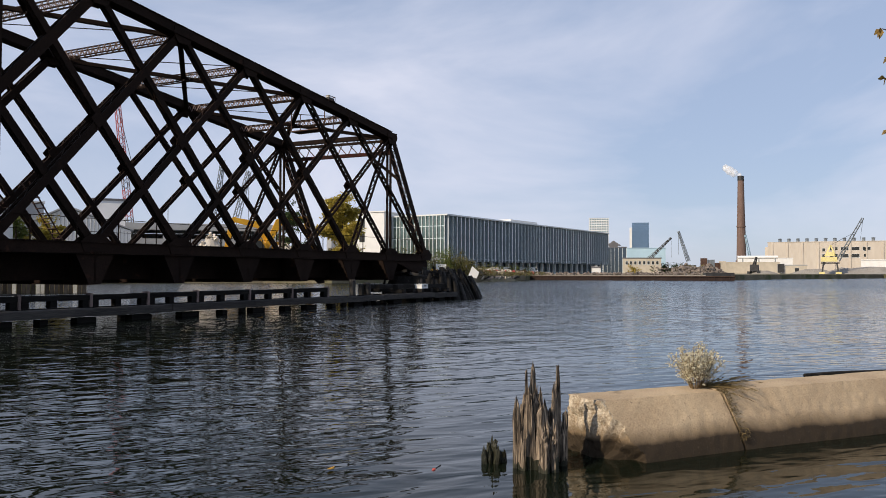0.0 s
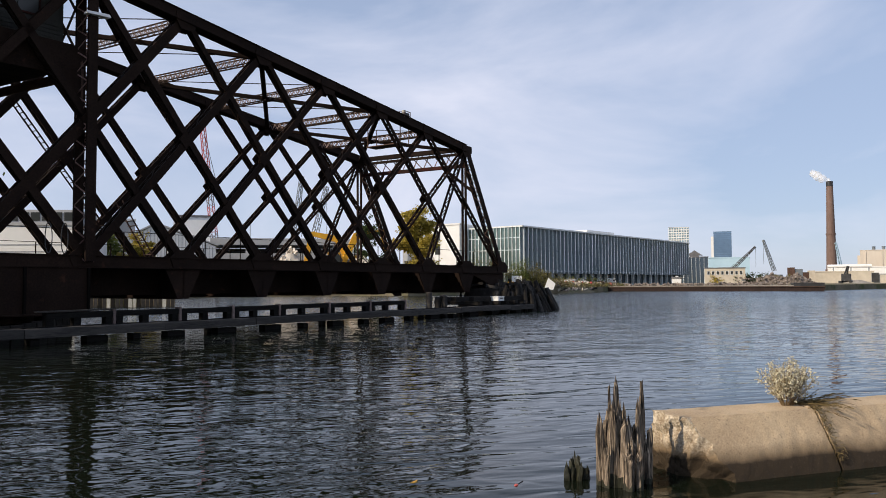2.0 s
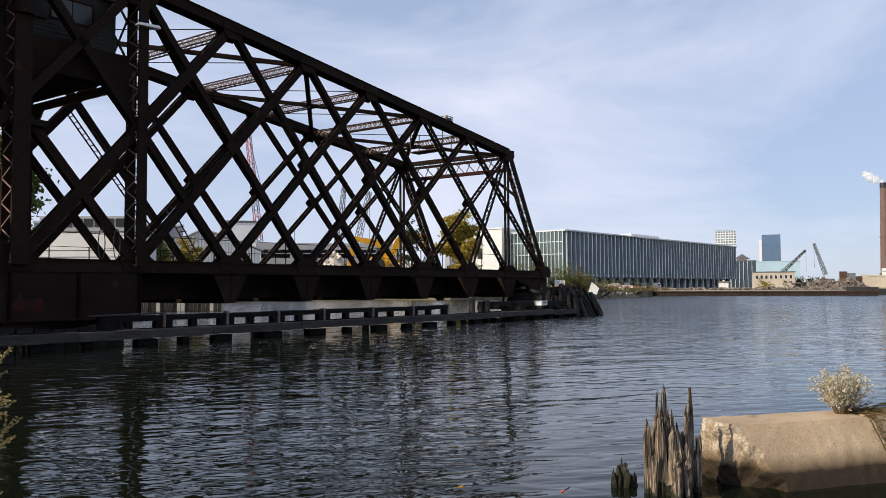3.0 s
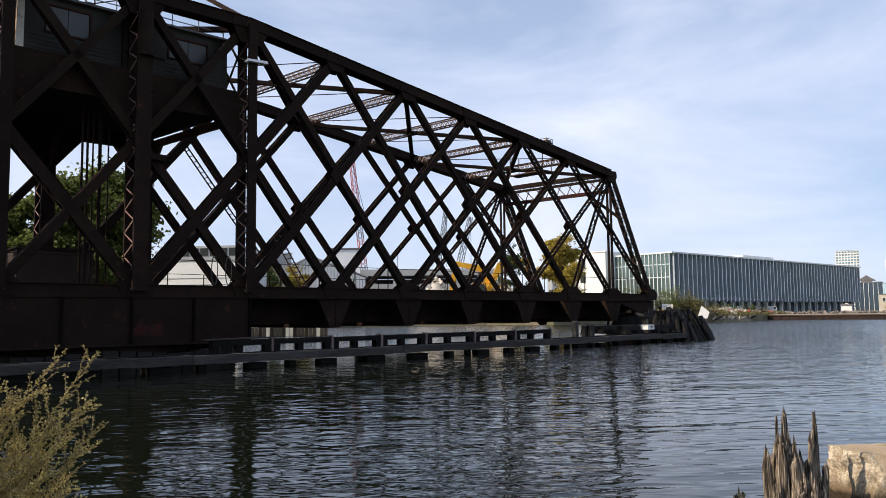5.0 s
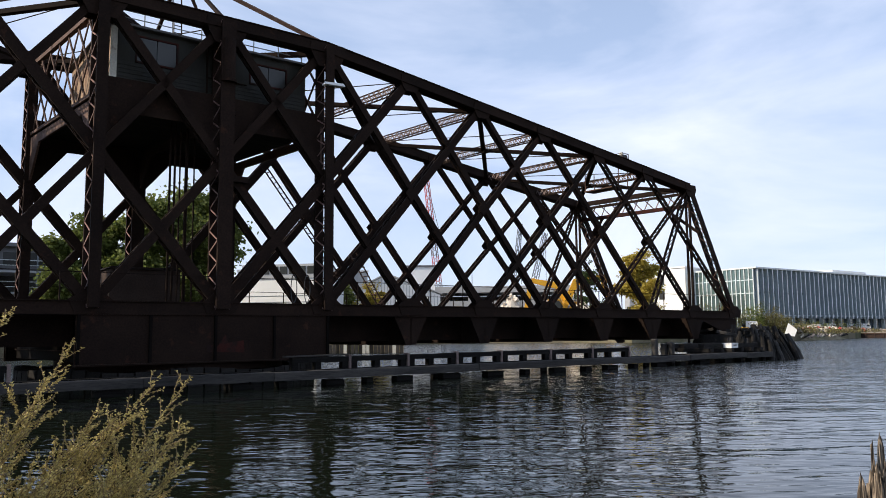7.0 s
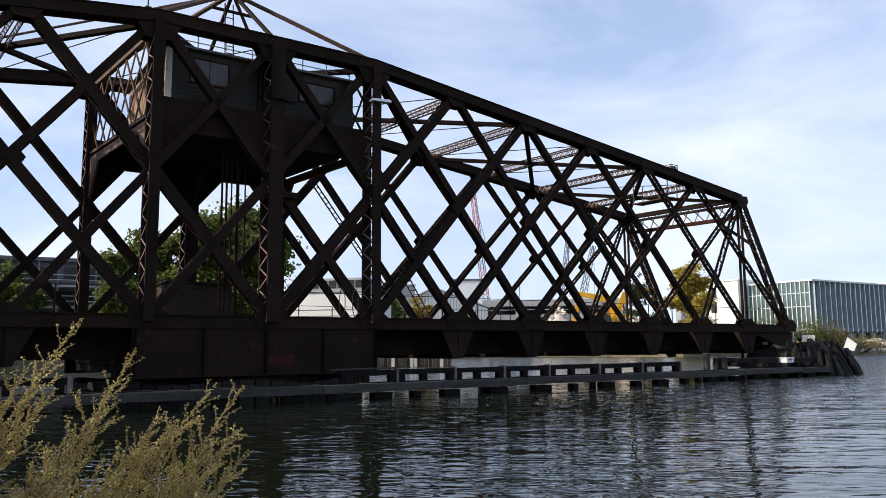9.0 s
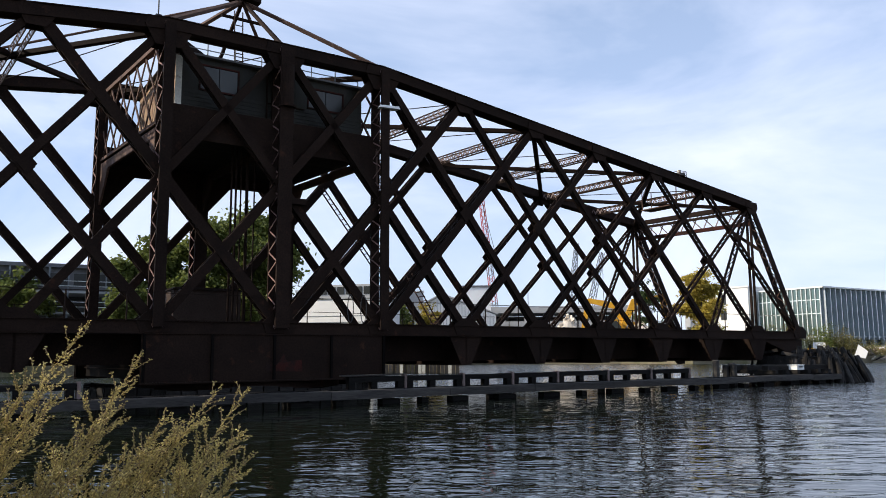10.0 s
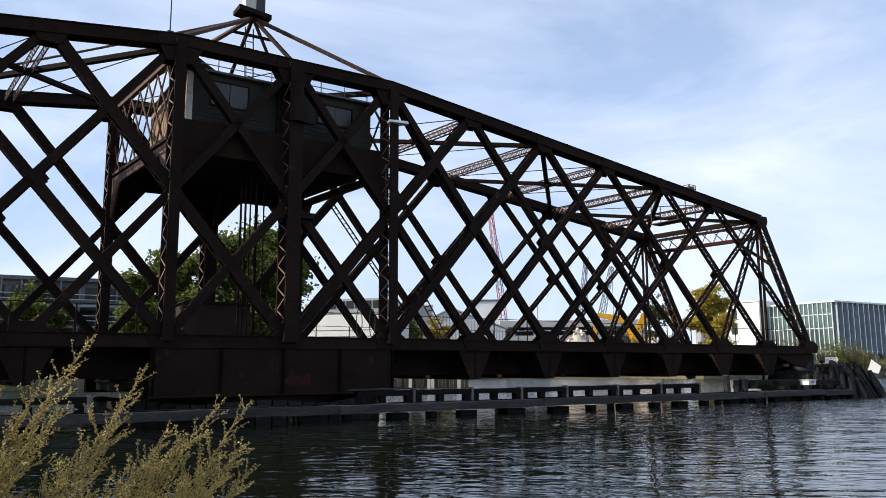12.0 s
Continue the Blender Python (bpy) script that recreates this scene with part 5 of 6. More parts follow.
def overhang():
    rnd = random.Random(31)
    th = thing("overhanging_tree", (-4.6, -33.2, 0.42), "young tree on the bank with a few orange-tinged leaves", "tree")
    wood, lv, lf = Shape(), [], []
    trunk = arc(Vector((0, 0, 0)), Vector((-0.1, 0.05, 1)), 4.2, 9, rnd, 0, 0.04)
    for i, (p, q) in enumerate(zip(trunk, trunk[1:])):
        wood.tube(p, q, 0.06 * (1 - i / 11), 0.06 * (1 - (i + 1) / 11), 7)
    goals = [Vector((-7.64, -30.955, 3.36)), Vector((-7.63, -30.985, 3.2)), Vector((-7.62, -30.97, 3.08)), Vector((-7.62, -30.985, 2.79))]
    for i, g in enumerate(goals):
        a = trunk[5 + i % 3]
        b = g + Vector((0.1, -0.05, 0)) - th.matrix_basis.translation
        mid = a.lerp(b, 0.5) + Vector((0, 0, 0.25))
        prev = a
        for t in np.linspace(0.1, 1, 10):
            c = a * (1 - t) ** 2 + mid * 2 * t * (1 - t) + b * t * t
            wood.tube(prev, c, 0.012 * (1.1 - t * 0.8), 0.012 * (1.02 - t * 0.8), 5)
            if t > 0.5:
                for k in range(5):
                    blade(lv, lf, c, Vector((rnd.gauss(-0.4, 0.7), rnd.gauss(0.2, 0.7), rnd.gauss(-0.5, 0.6))), rnd.uniform(0.035, 0.06), 0.03, rnd, 0.2)
            prev = c
    part("trunk", wood, BARK, th)
    s = Shape()
    s.v, s.f = lv, lf
    tagged(part("leaves", s, LEAF_ORANGE, th), kind="stuff")


overhang()


# ---- far shore ----
def block(name, x, y, w, d, z0, z1, mat, label, category="building", turn=None, roof=None, group=""):
    """A plain building: walls with a parapet and a roof; x, y is the middle of its front."""
    th = thing(name, (x, y, z0), label, category, group, turn=facing(x, y) if turn is None else turn)
    h = z1 - z0
    part("wall", Shape().box(-w / 2, w / 2, 0, d, 0, h), mat, th)
    part("roof", Shape().box(-w / 2 - 0.15, w / 2 + 0.15, -0.15, d + 0.15, h, h + 0.35), roof or DARK_ROOF, th)
    return th


def openings(th, cells, mat, name="window", depth=0.06, y=0.0):
    for x0, x1, z0, z1 in cells:
        w = part(name, Shape().box(x0 - 0.1, x1 + 0.1, y - depth, y - 0.004, z0 - 0.1, z1 + 0.1), FIN_WHITE if mat is not DARK_STEEL else GREY_WALL, th)
        part("pane", Shape().box(x0, x1, y - depth - 0.02, y - depth - 0.003, z0, z1), mat, w)


# the long glass building with upright fins
GX, GY, GA = 133.0, 52.8, -2.4
LONG, DEEP, GTOP = 98.5, 14.5, 12.95
glass = thing("glass_building", (GX, GY, 1.25), "long modern glass building with close upright grey fins", "building", turn=GA)
part("ground_floor", Shape().box(1.5, LONG - 1, 2.2, DEEP - 0.5, 0, 3.6), DARK_GLASS, glass, "recessed glazed ground floor")
part("curtain_wall", Shape().box(0, LONG, 0.5, DEEP - 0.3, 3.6, GTOP), GLASS_BLUE, glass)
part("roof", Shape().box(-0.35, LONG + 0.3, -0.5, DEEP, GTOP, GTOP + 0.3), FIN_WHITE, glass)
part("floor_slab", Shape().box(-0.2, LONG, 0.1, DEEP - 0.2, 3.3, 3.6), FIN, glass)
part("floor_band", Shape().box(1.5, LONG, 0.42, 0.497, 7.9, 8.3), DARK_GLASS, glass)
part("plant_room", Shape().box(40, 56, 5, 11, GTOP + 0.31, GTOP + 1.6), WHITE_WALL, glass)
fin_mesh = Shape().box(-0.11, 0.11, -0.3, 0.48, 2.9, GTOP - 0.003).mesh("fin")
fin_mesh.materials.append(FIN)
edge_mesh = Shape().box(-0.11, 0.11, -0.36, -0.303, 2.9, GTOP - 0.003).mesh("fin_edge")
edge_mesh.materials.append(FIN_WHITE)
nfin = 56
for i in range(nfin):
    f = part("fin", fin_mesh, FIN, glass)
    f.location = (0.6 + i * (LONG - 1.2) / (nfin - 1), 0, 0)
    part("fin_edge", edge_mesh, FIN_WHITE, f)
for i in range(24):
    x = 3 + i * 4.1
    part("column", Shape().box(x - 0.12, x + 0.12, 1.4, 2.15, 0, 3.29), FIN_WHITE, glass)
# its short end: clear green glass before the floors inside
part("end_glass", Shape().box(-0.06, -0.003, 0.3, DEEP - 0.3, 0.2, GTOP - 0.01), GLASS_GREEN, glass)
for i in range(15):
    y = 0.3 + i * (DEEP - 0.6) / 14
    part("mullion", Shape().box(-0.26, -0.064, y - 0.07, y + 0.07, 0.2, GTOP - 0.003), FIN_WHITE, glass)
for z in (3.5, 7.9, 10.6):
    part("transom", Shape().box(-0.14, -0.064, 0.3, DEEP - 0.4, z, z + 0.14), FIN_WHITE, glass)
vent = thing("roof_stack", (134.6, 63.5, 14.5), "grey crooked flue on the glass building's roof", "flue", turn=GA)
part("pipe", Shape().tube((0, 0, 0), (0, 0, 2.4), 0.28, n=8).tube((0, 0, 2.4), (-0.8, 0, 2.7), 0.28, n=8), GREY_STEEL, vent)
annex = thing("white_annex", (130.5, 67.4, 1.25), "plain white building block with dark lower windows", "building", turn=9)
part("wall", Shape().box(0, 16, 0, 7.4, 0, 14.0), WHITE_WALL, annex)
part("roof", Shape().box(-0.2, 16.2, -0.2, 7.6, 14.0, 14.3), WHITE_WALL, annex)
part("low_wing", Shape().box(0.8, 14, 7.41, 15.2, 0, 9.2), GREY_WALL, annex)
for i in range(6):
    y = 7.9 + i * 1.18
    part("window", Shape().box(0.72, 0.796, y, y + 0.9, 3.2, 6.0), WINDOW, annex)
for z in (7.3, 10.5):
    part("window", Shape().box(-0.06, -0.004, 4.9, 6.2, z, z + 2.0), WINDOW, annex)

link = block("glass_link", 303, 69, 9.5, 20, 1.25, 12.0, DARK_GLASS, "low green glass wing beside the long glass building")
for i in range(7):
    part("mullion", Shape().box(-4.75 + i * 1.58 - 0.07, -4.75 + i * 1.58 + 0.07, -0.25, -0.004, 0, 10.7), FIN_WHITE, link)
blue_hall = block("pale_blue_hall", 353, 71, 20.5, 25, 1.25, 13.0, PALE_BLUE, "flat pale blue industrial hall", roof=PALE_BLUE)
part("sign", Shape().box(3.5, 8.6, -0.12, -0.004, -0.2, 3.2), WHITE_WALL, blue_hall, "blank white sign board")
cream = block("cream_shed", 276, 50, 14.0, 12, 1.25, 6.9, CREAM, "low cream brick shed on the shore")
openings(cream, [(-6 + i * 1.6, -5.2 + i * 1.6, 3.4, 4.6) for i in range(8)], WINDOW)


def tower(name, x, y, w, d, z1, wall, glassy, label, floors, cols):
    th = block(name, x, y, w, d, 1.25, z1, wall, label, "tower")
    h = z1 - 1.25
    for i in range(floors):
        z = h * (i + 0.25) / floors
        for j in range(cols):
            x0 = -w / 2 + w * (j + 0.2) / cols
            part("window", Shape().box(x0, x0 + w / cols * 0.62, -0.5, -0.02, z, z + h / floors * 0.55), glassy, th)
    return th


tower("white_tower", 1313, 418, 34, 30, 97, WHITE_WALL, GLASS_BLUE, "far white high-rise with a grid of windows", 22, 8)
blue_tower = block("blue_tower", 1431, 377, 31, 30, 1.25, 94, GLASS_SKY, "far blue glass office tower with a white lower shoulder", "tower", roof=GLASS_SKY)
for i in range(24):
    part("floor_band", Shape().box(-15.6, 15.6, -0.4, -0.02, 3 + i * 3.8, 3.5 + i * 3.8), GLASS_SKY, blue_tower)
part("shoulder", Shape().box(-20, -15.6, 0, 28, 0, 84), WHITE_WALL, blue_tower)
small = block("far_gable_roof", 700, 196, 8, 12, 1.25, 26.5, DARK_ROOF, "far dark pointed roof above the halls")
part("gable", Shape().plate([(-7, 25.4), (7, 25.4), (0, 30)], 0, 12), DARK_ROOF, small)

stack = thing("chimney_stack", (580, 62.7, 1.25), "tall brown brick power station chimney with a dark crown", "chimney")
part("shaft", Shape().tube((0, 0, 0), (0, 0, 67), 3.6, 2.15, 28), BRICK_STACK, stack, smooth=False)
part("crown", Shape().tube((0, 0, 67), (0, 0, 70.4), 2.3, 2.2, 28), DARK_STEEL, stack)
part("band", Shape().tube((0, 0, 33), (0, 0, 34), 3.25, 3.25, 28), BRICK_STACK, stack)
part("foot", Shape().tube((0, 0, 0), (0, 0, 9), 4.3, 4.0, 28), BRICK_STACK, stack)


def steam_material():
    m = bpy.data.materials.new("steam")
    m.use_nodes = True
    n, l = m.node_tree.nodes, m.node_tree.links
    b = n["Principled BSDF"]
    b.inputs["Base Color"].default_value = (1.0, 1.0, 1.0, 1)
    b.inputs["Roughness"].default_value = 1.0
    t = n.new("ShaderNodeTexNoise")
    t.inputs["Scale"].default_value, t.inputs["Detail"].default_value = 0.25, 5
    geo, r = n.new("ShaderNodeNewGeometry"), n.new("ShaderNodeValToRGB")
    l.new(geo.outputs["Position"], t.inputs["Vector"])
    l.new(t.outputs["Fac"], r.inputs["Fac"])
    r.color_ramp.elements[0].position, r.color_ramp.elements[1].position = 0.3, 0.75
    r.color_ramp.elements[0].color, r.color_ramp.elements[1].color = (0.1, 0.1, 0.1, 1), (0.6, 0.6, 0.6, 1)
    l.new(r.outputs["Color"], b.inputs["Alpha"])
    return m


STEAM = steam_material()
puff = thing("steam_plume", (579.5, 62.8, 71.2), "small white puff of steam drifting from the chimney", "steam")
rnd = random.Random(9)
bm = bmesh.new()
for i in range(5):
    t = i / 4
    r = 1.1 + 2.0 * math.sin(math.pi * min(1, t * 0.8 + 0.1)) * rnd.uniform(0.6, 1.1)
    bmesh.ops.create_icosphere(bm, subdivisions=2, radius=r, matrix=Matrix.Translation((-1 * t, 1 + 10.5 * t + rnd.gauss(0, 0.6), 0.9 + 7.0 * t + rnd.gauss(0, 0.5))))
me = bpy.data.meshes.new("cloud")
bm.to_mesh(me)
bm.free()
for p in me.polygons:
    p.use_smooth = True
tagged(part("cloud", roughened(me, 1.0, 0.5), STEAM, puff), kind="stuff")

silo = block("silo_building", 435.8, -1.7, 56, 30, 1.25, 17.6, SILO, "large beige concrete silo building with roof vents", roof=SILO)
part("step", Shape().box(-29.5, -28.02, 3, 25, 0, 14), SILO, silo)
part("step", Shape().box(28.02, 30.5, 3, 25, 0, 13.5), SILO, silo)
for i in range(11):
    x = -22 + i * 4.4
    part("roof_vent", Shape().tube((x, 3, 16.7), (x, 3, 18.2), 0.8, 0.8, 8).tube((x, 3, 18.2), (x, 3, 18.6), 1.1, 0.6, 8), GREY_STEEL, silo)
for i in range(8):
    part("pilaster", Shape().box(-26 + i * 7.4, -25.3 + i * 7.4, -0.35, -0.004, 0, 16.2), SILO, silo)
openings(silo, [(x, x + 1.3, z, z + 1.5) for x in (-1.6, 17.5) for z in (4.5, 8.5, 11.5)], WINDOW)
openings(silo, [(2 + i * 5.0, 5.5 + i * 5.0, 12.0, 13.6) for i in range(4)], WINDOW)
openings(silo, [(2 + i * 5.0, 5.5 + i * 5.0, 8.2, 10.0) for i in range(3)], WINDOW)
low = block("cream_warehouse", 313.5, 17.5, 22, 14, 1.25, 5.5, CREAM, "long low cream warehouse by the water", roof=CREAM)
openings(low, [(10.2, 12.6, 0.4, 3.8)], DARK_STEEL, "door")
low2 = block("cream_warehouse", 316, 2.5, 11, 12, 1.25, 4.4, CREAM, "small low cream warehouse with a dark door", roof=GREY_WALL)
openings(low2, [(-5.3, -2.3, 0.2, 3.4), (1.2, 2.6, 0.8, 2.2)], DARK_STEEL, "door")
white_long = block("white_shed", 345, 16, 22, 14, 1.25, 7.6, WHITE_WALL, "long white industrial shed behind the warehouse", roof=WHITE_WALL)
pipe = thing("white_pipeline", (317, 14.5, 7.05), "thick white pipeline on the warehouse roof", "pipe", turn=facing(317, 14.5))
part("pipe", Shape().tube((-8, 0, 0.75), (7, 0, 0.75), 0.62, n=12), WHITE_WALL, pipe)
for x in (-6, 0, 6):
    part("stand", Shape().box(x - 0.2, x + 0.2, -0.4, 0.4, -1.2, 0.3), GREY_STEEL, pipe)
right_shed = block("white_tank_shed", 330, -34, 26, 14, 1.25, 6.5, WHITE_WALL, "white shed with reddish wall beyond the harbour", roof=WHITE_WALL)
part("red_wall", Shape().box(-12, 12, -0.1, -0.004, 0.2, 2.4), RED_CRANE, right_shed)
for i, (x, y, r, h) in enumerate(((300, -19.5, 12, 2.2), (300, -6.5, 8, 1.6), (298, -27, 12, 2.4), (296, 10.5, 6, 1.2))):
    heap = thing("gravel_heap", (x, y, 1.2), "brown gravel heap on the quay", "heap", group="quay heaps")
    part("heap", roughened(Shape().tube((0, 0, 0), (0, 0, h), r, r * 0.35, 20).mesh("heap"), 0.6, 0.25, i), TARMAC, heap)


def lattice_boom(s, a, b, w, n, w2=None, r=0.05):
    """Four chords with zigzag bracing."""
    a, b = Vector(a), Vector(b)
    ax = (b - a).normalized()
    u = ax.cross(Vector((0.3, 1, 0.1))).normalized()
    v = ax.cross(u)
    w2 = w if w2 is None else w2
    at = lambda t, i, j: a.lerp(b, t) + (u * i + v * j) * (w + (w2 - w) * t) / 2
    corners = ((-1, -1), (1, -1), (1, 1), (-1, 1))
    for i, j in corners:
        s.tube(at(0, i, j), at(1, i, j), r, n=5)
    for k in range(n):
        for c in range(4):
            p, q = corners[c], corners[(c + 1) % 4]
            if k % 2:
                p, q = q, p
            s.tube(at(k / n, *p), at((k + 1) / n, *q), r * 0.6, n=4)
    return s


def crane(name, x, y, foot, tip, mat, w, n, label, mast=None, r=0.06):
    th = thing(name, (x, y, 1.25), label, "crane")
    o = Vector((x, y, 1.25))
    part("boom", lattice_boom(Shape(), Vector(foot) - o, Vector(tip) - o, w, n, w * 0.5, r), mat, th)
    part("cab", Shape().box(-1.6, 1.6, -1.4, 1.4, 0.9, 3.4), mat, th)
    part("crawler", Shape().box(-2.6, 2.6, -2.2, -1.2, 0, 0.9).box(-2.6, 2.6, 1.2, 2.2, 0, 0.9), DARK_STEEL, th)
    t = Vector(tip) - o
    part("hoist_rope", Shape().tube(t, t - Vector((0, 0, (t.z) * 0.55)), r * 0.5, n=4), DARK_STEEL, th)
    part("back_stay", Shape().tube(t, (0.5, 1.2, 5.5), r * 0.5, n=4), DARK_STEEL, th)
    return th


red = thing("tower_crane", (103.7, 119.4, 1.25), "tall red and white lattice crane mast behind the sheds", "crane")
for i in range(6):
    a, b = Vector((0.9, -0.8, 0)), Vector((-2.4, 1.8, 38.6))
    part("mast_section", lattice_boom(Shape(), a.lerp(b, i / 6), a.lerp(b, (i + 1) / 6), 1.5 - i * 0.08, 7, 1.5 - (i + 1) * 0.08, 0.09), RED_CRANE if i in (0, 4, 5) else LACING if i % 2 else RED_CRANE, red)
part("hoist_rope", Shape().tube((-2.4, 1.8, 38.6), (0.4, -0.4, 24), 0.06, n=4), DARK_STEEL, red)
part("base", Shape().box(-2, 3, -2, 2, 0, 2.2), RED_CRANE, red)
crane("lattice_crane", 103.2, 93.4, (103.2, 93.4, 3.5), (105.15, 91.6, 25.6), GREY_STEEL, 1.3, 16, "grey lattice crawler crane behind the sheds", r=0.09)
crane("lattice_crane", 105.6, 91.2, (105.6, 91.2, 3.5), (108.97, 87.8, 23.4), GREY_STEEL, 1.5, 16, "grey lattice crawler crane, boom leaning over", r=0.09)
crane("harbour_crane", 296, 53.5, (296, 53.5, 6), (298.3, 44.5, 15.5), DARK_STEEL, 0.9, 10, "small dark harbour crane with a bent boom", r=0.12)
crane("harbour_crane", 300, 37, (299.8, 38.2, 6), (298.98, 41.8, 18), GREY_STEEL, 1.1, 12, "grey harbour crane with a leaning boom", r=0.12)
crane("harbour_crane", 541.5, 50, (541.5, 50, 5), (540.9, 53.9, 27), PALE_BLUE, 1.6, 12, "pale blue distant crane beside the chimney", r=0.16)
crane("material_handler", 294, 12.9, (294, 13.4, 3), (294, 12.2, 7.4), DARK_STEEL, 0.9, 6, "black scrap handler on the quay", r=0.14)
yc = thing("gantry_crane", (287, -12.8, 1.25), "pale yellow harbour gantry crane with a dark boom", "crane", turn=facing(287, -12.8))
for x, y in ((-2.6, -2), (2.6, -2), (-2.6, 2), (2.6, 2)):
    part("leg", Shape().beam((x, y, 0), (x * 0.8, y * 0.8, 3.6), 0.5, 0.5), DARK_STEEL, yc)
    part("foot", Shape().box(x - 0.9, x + 0.9, y - 0.5, y + 0.5, 0, 0.7), PALE_YELLOW, yc)
part("cross_beam", Shape().box(-2.9, 2.9, -2.2, 2.2, 3.6, 4.0), DARK_STEEL, yc)
part("machine_room", Shape().box(-2.9, 2.2, -1.5, 1.5, 4.3, 5.9), PALE_YELLOW, yc)
part("frame", Shape().beam((-1.6, 0, 6.2), (0.2, 0, 10.0), 0.5, 0.4).beam((1.6, 0, 6.2), (0.2, 0, 10.0), 0.5, 0.4).box(-1.2, 1.4, -0.8, 0.8, 6.2, 7.6), PALE_YELLOW, yc)
part("boom", lattice_boom(Shape(), (2.4, 0, 4.6), (10.2, 0, 19.2), 1.0, 14, 0.6, 0.1), GREY_STEEL, yc)
part("hoist_rope", Shape().tube((10.2, 0, 19.2), (9.2, 0, 11), 0.07, n=4), DARK_STEEL, yc)
part("stay", Shape().tube((0.2, 0, 10.0), (7.6, 0, 14.4), 0.07, n=4), DARK_STEEL, yc)

# quay, barge and what lies there
barge = thing("barge", (162.7, 22.7, 0), "long low rust-brown barge moored at the quay", "barge", turn=math.degrees(math.atan2(-46.3, 14.2)))
part("hull", Shape().hexa([(-24, -3.5, -0.8), (23.6, -3.5, -0.8), (23.6, 3.5, -0.8), (-24, 3.5, -0.8)], [(-24.3, -3.8, 1.0), (24.2, -3.8, 1.0), (24.2, 3.8, 1.0), (-24.3, 3.8, 1.0)]), HULL, barge)
part("rub_rail", Shape().box(-24.2, 24.1, -3.95, -3.75, 0.8, 1.02), SHEET_PILE, barge)
part("deck_edge", Shape().box(-24, 18, -3.6, 3.4, 1.003, 1.2), TARMAC, barge)
part("deck_house", Shape().box(18.1, 24, -3.5, 3.4, 1.003, 1.75), DARK_STEEL, barge)
for i in range(30):
    part("rib", Shape().box(-23.5 + i * 1.6, -23.35 + i * 1.6, -3.9, -3.72, -0.3, 0.78), HULL, barge)
shed = block("quay_hut", 171.9, 32.2, 2.2, 2.2, 1.25, 2.9, WHITE_WALL, "tiny white hut on the quay", "hut")
part("gable", Shape().plate([(-1.2, 1.65), (1.2, 1.65), (0, 2.25)], -0.1, 2.3), WHITE_WALL, shed)
for i, (x, y) in enumerate(((160.9, 46.9), (162.3, 44.6), (152.4, 47.2))):
    van = thing("van", (x, y, 1.25), "small white van parked on the quay", "van", group="parked vans", turn=facing(x, y))
    part("body", Shape().hexa([(-1.0, -0.8, 0.3), (1.0, -0.8, 0.3), (1.0, 0.8, 0.3), (-1.0, 0.8, 0.3)], [(-0.95, -0.75, 1.75), (0.7, -0.75, 1.6), (0.7, 0.75, 1.6), (-0.95, 0.75, 1.6)]), WHITE_WALL, van)
    for wx in (-0.6, 0.6):
        for wy in (-0.8, 0.68):
            part("wheel", Shape().tube((wx, wy, 0.3), (wx, wy + 0.12, 0.3), 0.3, n=12), DARK_STEEL, van)
    part("window", Shape().box(0.2, 0.7, -0.82, -0.79, 1.05, 1.5), WINDOW, van)
tarp = thing("white_sheet", (108.2, 33.0, 0.9), "tilted white board standing on the bank", "board", turn=facing(108.2, 33.0))
part("board", Shape().plate([(-0.8, 0.25), (-0.15, 2.0), (1.1, 0.9), (0.65, -0.2)], -0.06, 0.06), WHITE_WALL, tarp)
part("prop", Shape().beam((0.2, 0.1, 1.2), (0.3, 1.4, 0), 0.12, 0.12), GREY_TIMBER, tarp)
sign = thing("bank_sign", (106.4, 38.5, 1.25), "pale square sign board on a post on the bank", "sign", turn=facing(106.4, 38.5))
part("board", Shape().box(-0.9, 0.9, -0.05, 0.05, 0.9, 2.0), WHITE_WALL, sign)
part("post", Shape().box(-0.06, 0.06, 0.055, 0.16, 0, 1.9), GREY_STEEL, sign)


def scrub(x, y, z, wide, deep, tall, count, leaf, seed, label, size=0.22):
    rnd = random.Random(seed)
    th = thing("shrub", (x, y, z), label, "shrub", group="bank shrubs", turn=facing(x, y))
    wood, lv, lf = Shape(), [], []
    tops = []
    for i in range(max(6, int(wide * 2.2))):
        p = Vector((rnd.uniform(-wide / 2, wide / 2), rnd.uniform(0, deep), 0))
        q = p + Vector((rnd.gauss(0, 0.3), rnd.gauss(0, 0.3), tall * rnd.uniform(0.45, 0.95)))
        wood.tube(p, q, 0.05, 0.02, 5)
        tops.append((p, q))
    for i in range(count):
        p, q = tops[rnd.randrange(len(tops))]
        t = rnd.random() ** 0.7
        c = p.lerp(q, t) + Vector((rnd.gauss(0, 0.42), rnd.gauss(0, 0.42), rnd.gauss(0, 0.22)))
        c.z = max(0.02, c.z)
        blade(lv, lf, c, Vector((rnd.gauss(0, 1), rnd.gauss(0, 1), rnd.gauss(0.3, 0.7))), size * rnd.uniform(0.7, 1.5), size * 0.6, rnd, 0.2)
    tagged(part("stems", wood, BARK, th), kind="stuff")
    s = Shape()
    s.v, s.f = lv, lf
    tagged(part("foliage", s, leaf, th), kind="stuff")


